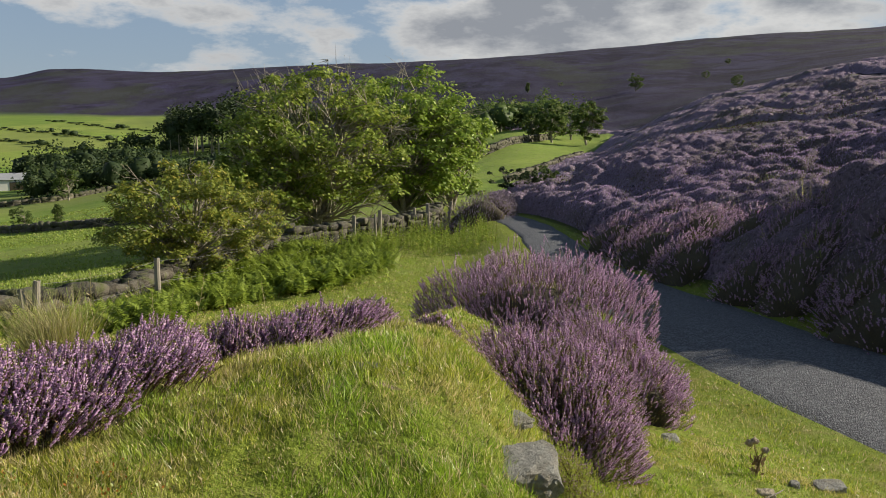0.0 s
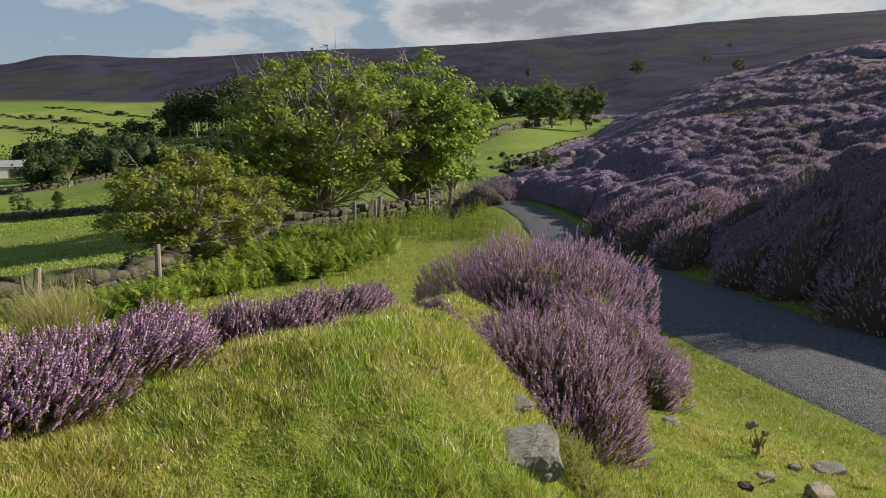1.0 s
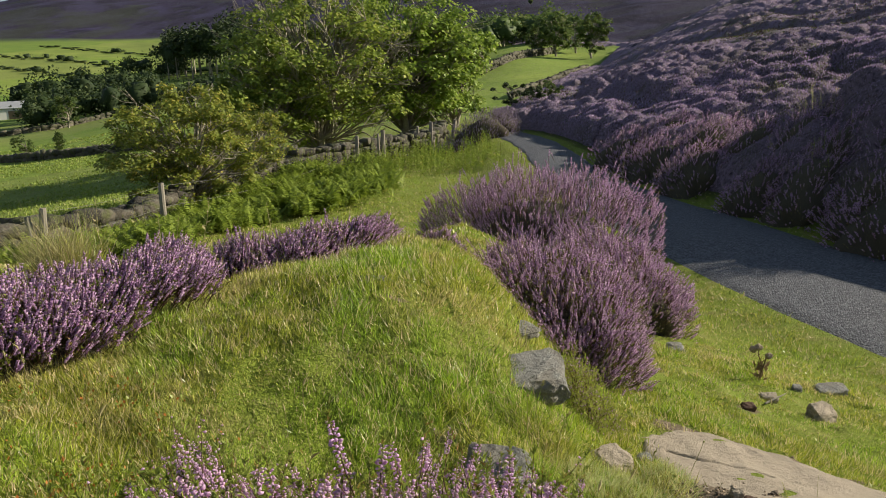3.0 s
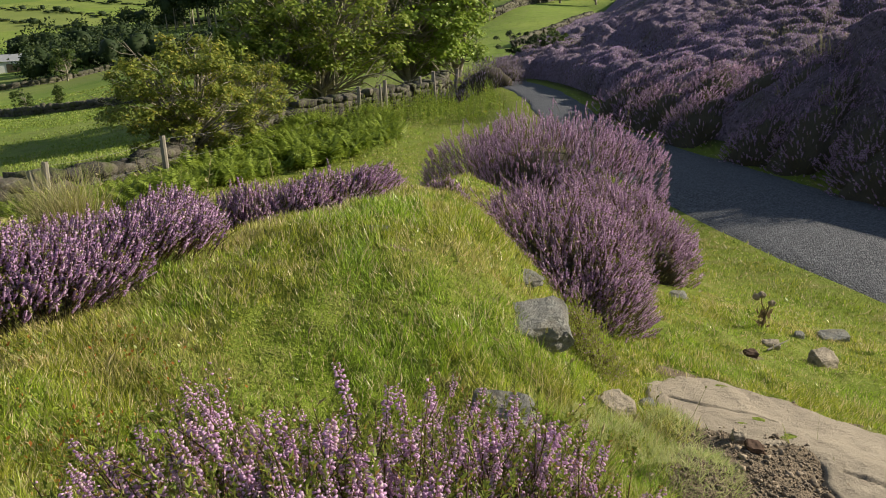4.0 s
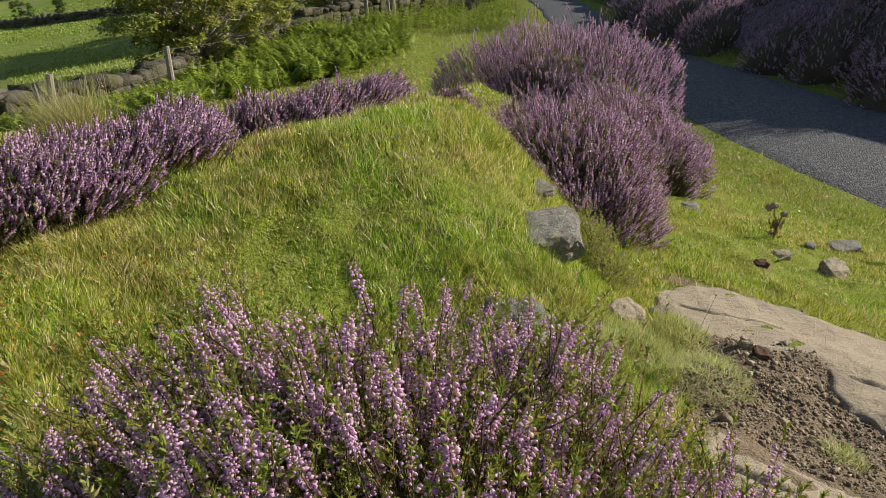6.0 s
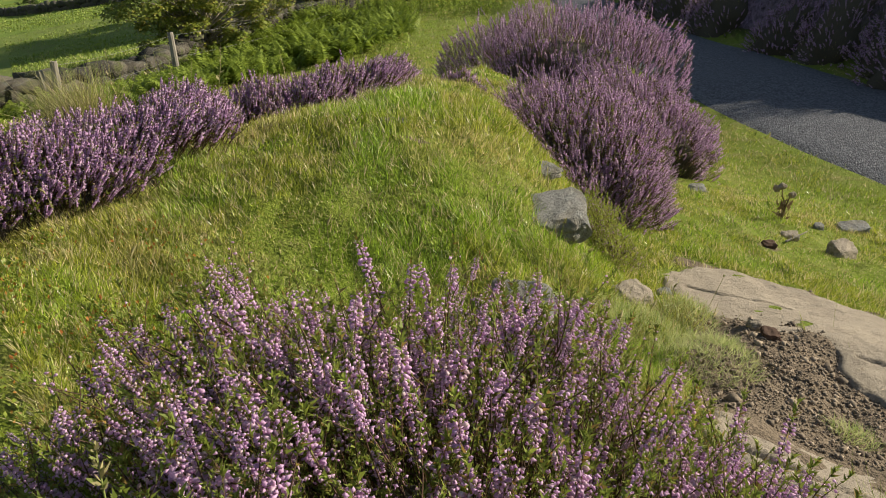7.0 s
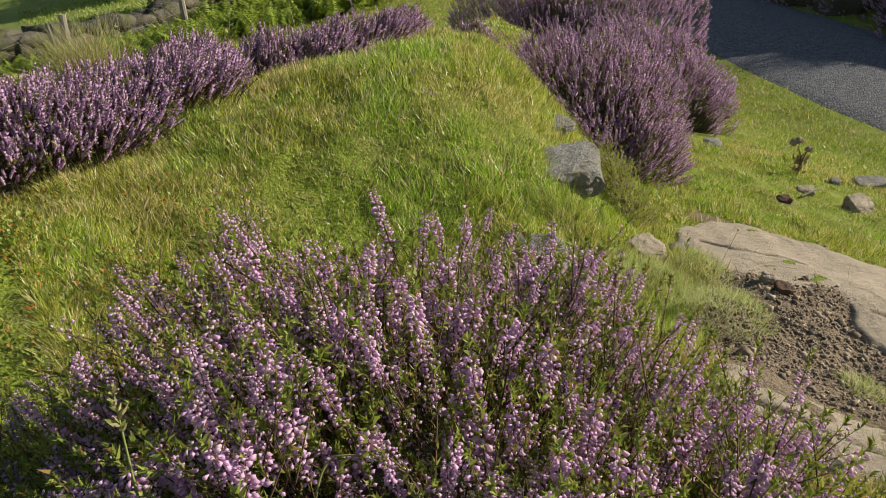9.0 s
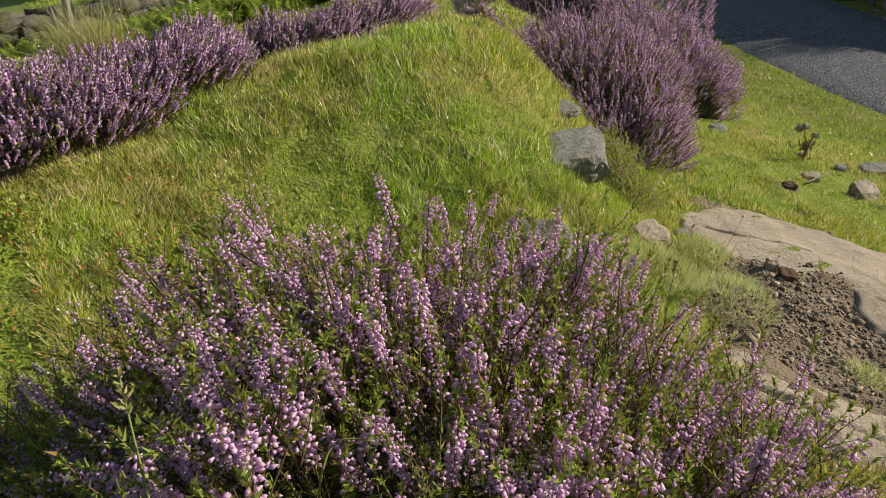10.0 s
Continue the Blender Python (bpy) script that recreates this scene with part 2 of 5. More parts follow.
def ground_build(n, p):
    heath, field, soil = n.attr("heath"), n.attr("field"), n.attr("soil")
    fine, mid, big = n.noise(p, 90, 6), n.noise(p, 5.0, 6, 0.6), n.noise(p, 0.35, 5)
    lawn = n.mix(fine, (0.06, 0.085, 0.01), (0.27, 0.33, 0.045))
    lawn = n.mix(n.ramp(mid, 0.48, 0.72), lawn, (0.24, 0.215, 0.08))
    lawn = n.mix(n.math("MULTIPLY", n.ramp(big, 0.4, 0.7), 0.4), lawn, (0.16, 0.22, 0.04))
    far, vast = n.noise(p, 0.05, 6, 0.6), n.noise(p, 0.012, 6, 0.6)
    pasture = n.mix(n.ramp(far, 0.3, 0.7), (0.12, 0.20, 0.026), (0.26, 0.33, 0.058))
    rush = n.ramp(n.noise(p, 1.4, 6, 0.65), 0.5, 0.66)
    pasture = n.mix(n.math("MULTIPLY", rush, 0.65), pasture, (0.26, 0.255, 0.10))
    pasture = n.mix(n.math("MULTIPLY", n.ramp(n.noise(p, 0.8, 7, 0.7), 0.53, 0.62), 0.6), pasture, (0.085, 0.12, 0.024))
    long = n.add("ShaderNodeMapping", None, Vector=p, Scale=(1.0, 0.45, 3.0), Rotation=(0, 0, 0.25)).outputs[0]
    streak = n.noise(long, 0.012, 12, 0.72)
    # moor colours also carry painted cloud shadow (near-black bands) and sunlit slopes (paler bands)
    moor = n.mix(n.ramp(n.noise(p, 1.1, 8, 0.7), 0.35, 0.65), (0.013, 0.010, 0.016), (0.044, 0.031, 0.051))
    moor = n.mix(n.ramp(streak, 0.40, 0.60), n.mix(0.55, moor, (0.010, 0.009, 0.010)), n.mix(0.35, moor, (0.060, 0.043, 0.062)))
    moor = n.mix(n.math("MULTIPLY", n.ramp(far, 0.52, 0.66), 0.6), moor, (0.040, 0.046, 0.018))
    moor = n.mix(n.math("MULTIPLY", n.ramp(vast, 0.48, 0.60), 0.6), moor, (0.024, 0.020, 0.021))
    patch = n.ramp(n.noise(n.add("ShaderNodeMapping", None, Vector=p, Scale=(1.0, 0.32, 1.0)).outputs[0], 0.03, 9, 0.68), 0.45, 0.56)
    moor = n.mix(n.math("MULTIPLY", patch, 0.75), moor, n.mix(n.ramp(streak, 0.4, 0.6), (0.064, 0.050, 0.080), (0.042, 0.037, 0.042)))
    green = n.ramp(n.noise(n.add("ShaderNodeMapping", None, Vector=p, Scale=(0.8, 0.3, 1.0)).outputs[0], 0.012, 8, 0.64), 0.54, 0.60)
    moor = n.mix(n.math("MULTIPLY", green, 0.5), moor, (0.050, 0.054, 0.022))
    # blue tint over the whole moor: the haze of distance, put into the colour
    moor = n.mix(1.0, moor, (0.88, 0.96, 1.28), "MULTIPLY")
    parcel = n.add("ShaderNodeTexVoronoi", None, Vector=p, Scale=0.011)
    pc = n.add("ShaderNodeSeparateColor", None, _0=parcel.outputs["Color"])
    pasture = n.mix(n.math("MULTIPLY", n.ramp(pc.outputs[0], 0.3, 0.9), 0.45), pasture, (0.20, 0.21, 0.07))
    pasture = n.mix(n.math("MULTIPLY", n.ramp(pc.outputs[1], 0.5, 0.9), 0.55), pasture, (0.075, 0.17, 0.02))
    pasture = n.mix(n.math("MULTIPLY", n.ramp(streak, 0.45, 0.7), 0.35), pasture, (0.11, 0.16, 0.035))
    c = n.mix(field, lawn, pasture)
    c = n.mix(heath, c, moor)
    earth = n.mix(n.noise(p, 60, 7, 0.7), (0.09, 0.07, 0.048), (0.30, 0.235, 0.165))
    c = n.mix(n.ramp(n.math("ADD", soil, n.math("MULTIPLY", n.math("SUBTRACT", mid, 0.5), 0.9)), 0.4, 0.6), c, earth)
    hummock = n.math("MULTIPLY", n.math("MULTIPLY", n.noise(p, 0.22, 9, 0.7), heath), 70.0)
    return c, n.math("ADD", hummock, n.math("ADD", fine, n.math("MULTIPLY", mid, 2.0))), 0.02


ground_cover = material("moor_ground", ground_build, 0.95, spec=0.1)


# ------------------------------------------------------------------ mesh tools
def build_mesh(name, verts, faces, materials, index=None, smooth=False):
    """A mesh from arrays: faces all triangles or all quads."""
    me = bpy.data.meshes.new(name)
    verts, faces = np.asarray(verts, np.float32), np.asarray(faces, np.int32)
    k = faces.shape[1]
    me.vertices.add(len(verts))
    me.vertices.foreach_set("co", verts.ravel())
    me.loops.add(faces.size)
    me.loops.foreach_set("vertex_index", faces.ravel())
    me.polygons.add(len(faces))
    me.polygons.foreach_set("loop_start", np.arange(0, faces.size, k, dtype=np.int32))
    for m in materials:
        me.materials.append(m)
    if index is not None:
        me.polygons.foreach_set("material_index", np.asarray(index, np.int32))
    if smooth:
        me.polygons.foreach_set("use_smooth", np.ones(len(faces), bool))
    me.update(calc_edges=True)
    me.validate()
    return me


def part(name, bm, mat, parent, label=""):
    """A bmesh as one mesh object under a thing or a part."""
    me = bpy.data.meshes.new(name)
    bm.to_mesh(me)
    bm.free()
    me.materials.append(mat)
    ob = new(name, me)
    ob.parent = parent
    return tagged(ob, label)


def put(name, me, parent=None, label="", category="", group="", kind=""):
    ob = new(name, me)
    ob.parent = parent
    return tagged(ob, label, category, group, kind)


class Pile:
    """Collects many transformed copies of small triangle templates into one mesh."""

    def __init__(self):
        self.v, self.f, self.m, self.count = [], [], [], 0

    def add(self, template, matrices, offsets):
        """matrices: (k,3,3), offsets: (k,3)."""
        v, f, m = template
        k = len(offsets)
        if not k:
            return self
        out = np.einsum("kij,nj->kni", matrices, v) + np.asarray(offsets)[:, None, :]
        faces = f[None] + (np.arange(k) * len(v))[:, None, None] + self.count
        self.v.append(out.reshape(-1, 3)), self.f.append(faces.reshape(-1, 3)), self.m.append(np.tile(m, k))
        self.count += k * len(v)
        return self

    def mesh(self, name, materials, smooth=False):
        return build_mesh(name, np.concatenate(self.v), np.concatenate(self.f), materials, np.concatenate(self.m), smooth)


def turns(rng, count, lean=0.3, scale=(0.8, 1.2), toward=None):
    """Random upright frames: spun about z, then leaning by about lean radians (or along the given xy ways)."""
    spin = rng.uniform(0, 2 * math.pi, count)
    c, s = np.cos(spin), np.sin(spin)
    m = np.zeros((count, 3, 3))
    m[:, 0, 0], m[:, 0, 1], m[:, 1, 0], m[:, 1, 1], m[:, 2, 2] = c, -s, s, c, 1
    way = rng.normal(0, lean, (count, 2)) + (0 if toward is None else toward)
    up = np.c_[way, np.ones(count)]
    up /= np.linalg.norm(up, axis=1)[:, None]
    side = np.cross(np.tile((0.0, 1.0, 0.0), (count, 1)), up)
    side /= np.linalg.norm(side, axis=1)[:, None]
    tilt = np.stack([side, np.cross(up, side), up], 2)
    return (tilt @ m) * rng.uniform(*scale, count)[:, None, None]


def merge(*templates):
    """Joins templates (verts, faces, material index) into one."""
    v, f, m, k = [], [], [], 0
    for tv, tf, tm in templates:
        v.append(np.asarray(tv, float)), f.append(np.asarray(tf, int) + k), m.append(np.asarray(tm, int))
        k += len(tv)
    return np.concatenate(v), np.concatenate(f), np.concatenate(m)


def tube(points, radii, sides=4, mat=0):
    """A tapered tube of triangles along points."""
    points = np.asarray(points, float)
    v, f = [], []
    for i, (p, r) in enumerate(zip(points, radii)):
        d = points[min(i + 1, len(points) - 1)] - points[max(i - 1, 0)]
        d /= np.linalg.norm(d) + 1e-9
        a = np.cross(d, (0.0, 0.0, 1.0) if abs(d[2]) < 0.9 else (1.0, 0.0, 0.0))
        a /= np.linalg.norm(a)
        b = np.cross(d, a)
        for k in range(sides):
            w = 2 * math.pi * k / sides
            v.append(p + r * (math.cos(w) * a + math.sin(w) * b))
        if i:
            for k in range(sides):
                q = [(i - 1) * sides + k, (i - 1) * sides + (k + 1) % sides, i * sides + (k + 1) % sides, i * sides + k]
                f += [(q[0], q[1], q[2]), (q[0], q[2], q[3])]
    return np.array(v), np.array(f), np.full(len(f), mat)


def fbm(x, y, scale, octaves=4, seed=0.0):
    """Smooth value noise on arrays, about -1 to 1."""
    out, amp, total = np.zeros_like(np.asarray(x, float)), 1.0, 0.0
    for o in range(octaves):
        s = scale * 2**o
        fx, fy = np.asarray(x) * s + 17.1 * o + seed, np.asarray(y) * s - 9.7 * o + 3.1 * seed
        ix, iy = np.floor(fx), np.floor(fy)
        u, w = fx - ix, fy - iy
        u, w = u * u * (3 - 2 * u), w * w * (3 - 2 * w)

        def h(a, b):
            q = np.sin(a * 127.1 + b * 311.7) * 43758.5453
            return q - np.floor(q)
        out += amp * ((h(ix, iy) * (1 - u) + h(ix + 1, iy) * u) * (1 - w) + (h(ix, iy + 1) * (1 - u) + h(ix + 1, iy + 1) * u) * w - 0.5) * 2
        total += amp
        amp *= 0.5
    return out / total


def step(x, a, b):
    q = np.clip((np.asarray(x, float) - a) / (b - a), 0, 1)
    return q * q * (3 - 2 * q)


# ------------------------------------------------------------------ the lie of the land
ROAD_Y = (-40, 0, 5, 7.6, 9.3, 12, 15, 18, 24, 28, 32, 36, 44, 60, 90)
ROAD_X = (24, 8.2, 5.4, 4.4, 4.05, 3.55, 3.1, 3.0, 3.2, 3.1, 2.6, 1.8, 0.8, 0.0, 3.0)
ROAD_Z = (1.6, 0.95, 0.85, 0.8, 0.75, 0.65, 0.5, 0.35, 0.12, -0.02, -0.2, -0.5, -1.2, -2.8, -5)
WALL_Y = (-12, 4, 12.3, 14.8, 19, 23, 25, 27, 29, 31.8, 36, 43, 62)
WALL_X = (-15, -9.5, -6.8, -6.1, -6.5, -6.2, -5.0, -3.1, -1.8, -0.5, -0.2, -1.0, -1.5)


def smooth_interp(y, ys, xs):
    """np.interp, rounded at its corners."""
    y = np.asarray(y, float)
    return sum(np.interp(y + d, ys, xs) for d in (-2.0, -1.0, 0.0, 1.0, 2.0)) / 5


def road_x(y):
    return smooth_interp(y, ROAD_Y, ROAD_X)


def road_half(y):
    return np.interp(y, (6, 9, 12, 16, 20), (1.5, 1.34, 1.2, 1.02, 0.86))


def road_z(y):
    return smooth_interp(y, ROAD_Y, ROAD_Z)


# Rise of the distant land, in degrees seen from the knoll: a row for each bearing, a column for each distance.
FAR_R = (50, 100, 150, 230, 400, 600, 900, 1200, 1600)
FAR = {
    -60: (-7.7, -6.2, -5.5, -5.2, -3.5, -1.0, 1.0, 2.6, 3.2),
    -30: (-7.7, -6.2, -5.5, -5.2, -3.4, -0.8, 1.0, 2.6, 3.1),
    -29: (-7.6, -6.1, -5.4, -5.1, -3.4, -0.8, 1.0, 2.7, 3.15),
    -26.5: (-7.4, -5.8, -5.1, -4.9, -3.3, -0.8, 1.0, 2.9, 3.75),
    -20: (-7.0, -5.0, -4.1, -3.9, -2.9, -0.9, 1.0, 2.9, 3.75),
    -10: (-6.3, -4.2, -3.4, -3.1, -2.0, 0.0, 2.0, 3.6, 4.4),
    0: (-5.6, -3.6, -2.2, -1.2, 0.2, 1.5, 3.2, 4.4, 4.8),
    5: (-5.4, -3.2, -1.2, -0.1, 1.2, 2.2, 3.8, 4.8, 5.1),
    11: (-3.8, -2.4, -1.6, -0.2, 1.4, 2.5, 4.0, 5.0, 5.5),
    14: (-2.8, -1.0, -0.2, -0.2, 2.0, 3.0, 4.3, 5.3, 5.7),
    20: (-0.8, 1.4, 2.4, 2.0, 2.5, 3.4, 4.7, 5.6, 6.1),
    30: (1.3, 3.3, 4.2, 3.8, 4.3, 4.9, 5.5, 6.0, 6.3),
    60: (5.0, 7.0, 7.6, 7.0, 7.0, 7.2, 7.6, 7.9, 8.0),
    110: (1.0, 2.0, 3.0, 3.5, 4.0, 4.4, 4.8, 5.0, 5.2),
    180: (-2.0, -1.0, 0.5, 1.5, 2.0, 2.5, 3.0, 3.2, 3.4),
}


def far_height(x, y):
    az, r = np.degrees(np.arctan2(x, y)), np.hypot(x, y)
    keys = sorted(FAR)
    keys = [keys[-1] - 360] + keys + [keys[0] + 360]
    rows = [FAR[180]] + [FAR[k] for k in sorted(FAR)] + [FAR[-60]]
    lr = np.log(np.clip(r, 40, 5000))
    per = np.stack([np.interp(lr, np.log(FAR_R), row) for row in rows])
    i = np.clip(np.searchsorted(keys, az, side="right") - 1, 0, len(keys) - 2)
    k = np.array(keys, float)
    t = (az - k[i]) / (k[i + 1] - k[i])
    at = np.arange(len(az))
    i0, i3 = np.clip(i - 1, 0, len(keys) - 1), np.clip(i + 2, 0, len(keys) - 1)
    p0, p1, p2, p3 = per[i0, at], per[i, at], per[i + 1, at], per[i3, at]
    m1 = (p2 - p0) / (k[i + 1] - k[i0] + 1e-9) * (k[i + 1] - k[i])
    m2 = (p3 - p1) / (k[i3] - k[i] + 1e-9) * (k[i + 1] - k[i])
    rise = (2 * t**3 - 3 * t**2 + 1) * p1 + (t**3 - 2 * t**2 + t) * m1 + (-2 * t**3 + 3 * t**2) * p2 + (t**3 - t**2) * m2
    rise = rise + fbm(x, y, 0.006, 4, 2.0) * 0.16 * step(r, 150, 500)
    return 3.5 + r * np.tan(np.radians(rise))


def near_height(x, y):
    yg = np.interp(y, (-30, 0, 10, 33, 60), (2.0, 0.84, -1.16, -2.3, -3.5))           # fall along the slope
    xg = 0.22 * np.clip((15 - y) / 7, 0, 1)
    z = 1.5 + yg - xg * (np.clip(x, -1, 8) - 1.7)
    z = z + 0.03 * np.minimum(x + 1, 0)
    # the knoll
    d = np.hypot((x + 0.1) / np.where(x < -0.1, 1.1, 0.75), (y - 2.9) / np.where(y < 2.9, 1.5, 1.8))
    z = z + 0.45 * (1 - step(d, 0.1, 1.08)) + 0.1 * (1 - step(np.hypot(x + 1.3, y - 2.4), 0.3, 1.3))
    z = z + 0.38 * (1 - step(np.hypot((x - 0.3) / 1.15, (y - 6.3) / 2.6), 0.2, 1.0))
    z = z + 0.28 * (1 - step(np.hypot((x - 0.05) / 0.9, (y - 4.6) / 2.1), 0.1, 1.0))      # the ridge runs on behind the knoll
    hummocky = 1 - step(np.abs(np.degrees(np.arctan2(x, y))), 38, 52)
    wob = fbm(x, y, 1.1, 2, 5.0) * 0.05 + hummocky * (fbm(x, y, 5.0, 3, 1.0) * 0.034 + np.abs(fbm(x, y, 8.0, 2, 3.0)) * 0.022)
    z = z + wob * step(np.hypot(x, y), 0.2, 1.0)
    # beyond the wall the pasture falls away
    w = smooth_interp(y, WALL_Y, WALL_X) - x
    z = z - 0.085 * np.maximum(w, 0)
    # road bed, and the heather bank on its far side
    c, rz = road_x(y), road_z(y)
    e = x - c
    z = np.where(e < 0, rz + (z - rz) * step(-e, road_half(y) - 0.1, road_half(y) + 2.2), z)
    dx = e - road_half(y) - 0.22
    tall = step(y, 2, 9.5)
    steep = np.interp(dx, (0, 0.8, 2.5, 6, 14, 25, 60), (0, 0.65, 1.75, 2.5, 3.6, 7.0, 15))
    gentle = np.interp(dx, (0, 0.8, 2.5, 6, 14, 25, 60), (0, 0.3, 0.9, 1.75, 3.4, 7.0, 15))
    bank = (steep + (gentle - steep) * step(y, 11, 19)) * (0.25 + 0.75 * tall)
    bank = bank + step(dx, 0.5, 4) * (fbm(x, y, 0.25, 4, 8.0) * 0.55 + fbm(x, y, 0.8, 3, 4.0) * 0.22)
    return np.where(e > 0, rz + np.maximum(bank, -0.03), z)


def height(x, y):
    x, y = np.atleast_1d(np.asarray(x, float)), np.atleast_1d(np.asarray(y, float))
    r = np.hypot(x, y)
    k = step(r, 36, 60)
    right = step(np.degrees(np.arctan2(x, y)), 8, 14)
    rough = (fbm(x, y * 0.4, 0.16, 5, 3.0) * 1.3 + fbm(x, y, 0.035, 3, 6.0) * 1.6) * right * step(r, 30, 60) * (1 - step(r, 220, 400))
    return near_height(x, y) * (1 - k) + far_height(x, y) * k + rough


def on_ground(x, y):
    return float(height(x, y)[0])


def heath_mask(x, y):
    """1 on heather moor, 0 on grass."""
    az, r = np.degrees(np.arctan2(x, y)), np.hypot(x, y)
    hill = step(x - road_x(y) - road_half(y), 0.25, 0.7) * (1 - step(y, 45, 60))
    foot = np.interp(r, (40, 60, 100, 150, 200), (4.6, 4.6, 8.0, 11.5, 12.5))
    spur = step(az - foot, -0.3, 0.5) * step(r, 42, 55)
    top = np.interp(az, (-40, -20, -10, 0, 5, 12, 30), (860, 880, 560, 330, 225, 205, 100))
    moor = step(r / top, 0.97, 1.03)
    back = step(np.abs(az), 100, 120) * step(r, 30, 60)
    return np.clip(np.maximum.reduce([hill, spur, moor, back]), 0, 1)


def field_mask(x, y):
    w = smooth_interp(y, WALL_Y, WALL_X) - x
    return np.clip(np.maximum(step(w, 0, 0.8), step(np.hypot(x, y), 45, 60)), 0, 1)


BARE = ((-0.01, 1.86), (0.25, 2.79))


def soil_mask(x, y):
    """Trodden earth beside the slab, and a few worn places."""
    a = 1 - step(np.hypot((x - 0.85) / 0.42, (y - 1.5) / 0.75), 0.6, 1.05)
    c = 1 - step(np.hypot((x + 0.17) / 0.06, (y - 2.40) / 0.025), 0.5, 1.2)
    b = 1 - step(np.hypot((x - 1.42) / 0.12, (y - 3.35) / 0.1), 0.3, 1.0)
    d = 1 - step(np.hypot((x - BARE[0][0]) / 0.16, (y - BARE[0][1]) / 0.07), 0.3, 1.2)
    e = 1 - step(np.hypot((x - BARE[1][0]) / 0.10, (y - BARE[1][1]) / 0.16), 0.3, 1.2)
    t = np.clip(((x - 0.84) * 0.60 - (y - 2.76) * 0.28) / 0.4384, 0, 1)
    f = 1 - step(np.hypot(x - 0.84 - 0.60 * t, y - 2.76 + 0.28 * t), 0.02, 0.09)          # along the slab's upper edge
    return np.clip(np.maximum.reduce([a, 0.6 * b, 0.7 * c, 0.5 * d, 0.45 * e, 0.75 * f]), 0, 1)


def ground():
    front = np.radians(np.arange(-40, 40.01, 0.40))
    rest = np.radians(np.arange(44, 317, 4.0))
    az = np.concatenate([front, rest])
    radii = np.concatenate([[0.0, 0.002], np.geomspace(0.12, 12, 380)[:-1], np.geomspace(12, 4200, 210)])
    rr, aa = np.meshgrid(radii[1:], az, indexing="ij")
    x, y = (rr * np.sin(aa)).ravel(), (rr * np.cos(aa)).ravel()
    z = np.zeros_like(x)
    for lo in range(0, len(x), 20000):
        z[lo:lo + 20000] = height(x[lo:lo + 20000], y[lo:lo + 20000])
    n, k = len(az), len(radii) - 1
    i, j = np.meshgrid(np.arange(k - 1), np.arange(n), indexing="ij")
    q = np.stack([i * n + j, i * n + (j + 1) % n, (i + 1) * n + (j + 1) % n, (i + 1) * n + j], -1).reshape(-1, 4)[:, ::-1]
    me = build_mesh("ground", np.c_[x, y, z], q, [ground_cover], smooth=True)
    for name, values in (("heath", heath_mask(x, y)), ("field", field_mask(x, y)), ("soil", soil_mask(x, y))):
        me.attributes.new(name, "FLOAT", "POINT").data.foreach_set("value", values.astype(np.float32))
    return put("ground", me, None, "grassy knoll, pasture and heather moor under one sheet", "ground", "", "structure")


ground()


def road():
    ys = np.concatenate([np.arange(-30, 4, 0.5), np.arange(4, 40, 0.2), np.arange(40, 80, 0.7)])
    across = np.linspace(-1, 1, 15)
    c = road_x(ys)
    tx = np.gradient(c, ys)
    nx, ny = 1 / np.hypot(1, tx), -tx / np.hypot(1, tx)
    v = []
    for i, y in enumerate(ys):
        for a in across:
            edge = road_half(y) + 0.1 * fbm(np.array([y * 0.9 + (9 if a > 0 else 0)]), np.array([3.0]), 0.8, 3)[0]
            px, py = c[i] + nx[i] * a * edge, y + ny[i] * a * edge
            v.append((px, py, road_z(y) + 0.05 * (1 - a * a) + (0.012 if abs(a) < 0.99 else -0.05)))
    k = len(across)
    f = [(i * k + j, i * k + j + 1, (i + 1) * k + j + 1, (i + 1) * k + j) for i in range(len(ys) - 1) for j in range(k - 1)]
    return put("road", build_mesh("road", v, f, [road_tar], smooth=True), None,
               "narrow chipped tarmac moorland lane with ragged edges", "road", "", "structure")


road()


# ------------------------------------------------------------------ heather
def bell(size, mat):
    """One heather flower: a small plump bell."""
    v = [(0, 0, 0)] + [(0.33 * math.cos(w), 0.33 * math.sin(w), 0.66) for w in (0, 2.09, 4.19)] + [(0, 0, 1.0)]
    f = [(0, 2, 1), (0, 3, 2), (0, 1, 3), (4, 1, 2), (4, 2, 3), (4, 3, 1)]
    return np.array(v) * size, np.array(f), np.full(6, mat)


def scale_leaf(length, width, mat):
    v = np.array([(0, 0, 0), (width, 0, length * 0.5), (0, 0.2 * width, length), (-width, 0, length * 0.5)])
    return v, np.array([(0, 1, 2), (0, 2, 3)]), np.full(2, mat)


def needle(length, width, mat):
    return np.array([(-width, 0, 0), (width, 0, 0), (0, 0.3 * width, length)]), np.array([(0, 1, 2)]), np.full(1, mat)


def aim(way, roll=0.0):
    """A rotation that turns +z to way."""
    return np.array((Vector(way).to_track_quat("Z", "Y") @ Euler((0, 0, roll)).to_quaternion()).to_matrix())


def place(template, turn, offset):
    return template[0] @ turn.T + offset, template[1], template[2]


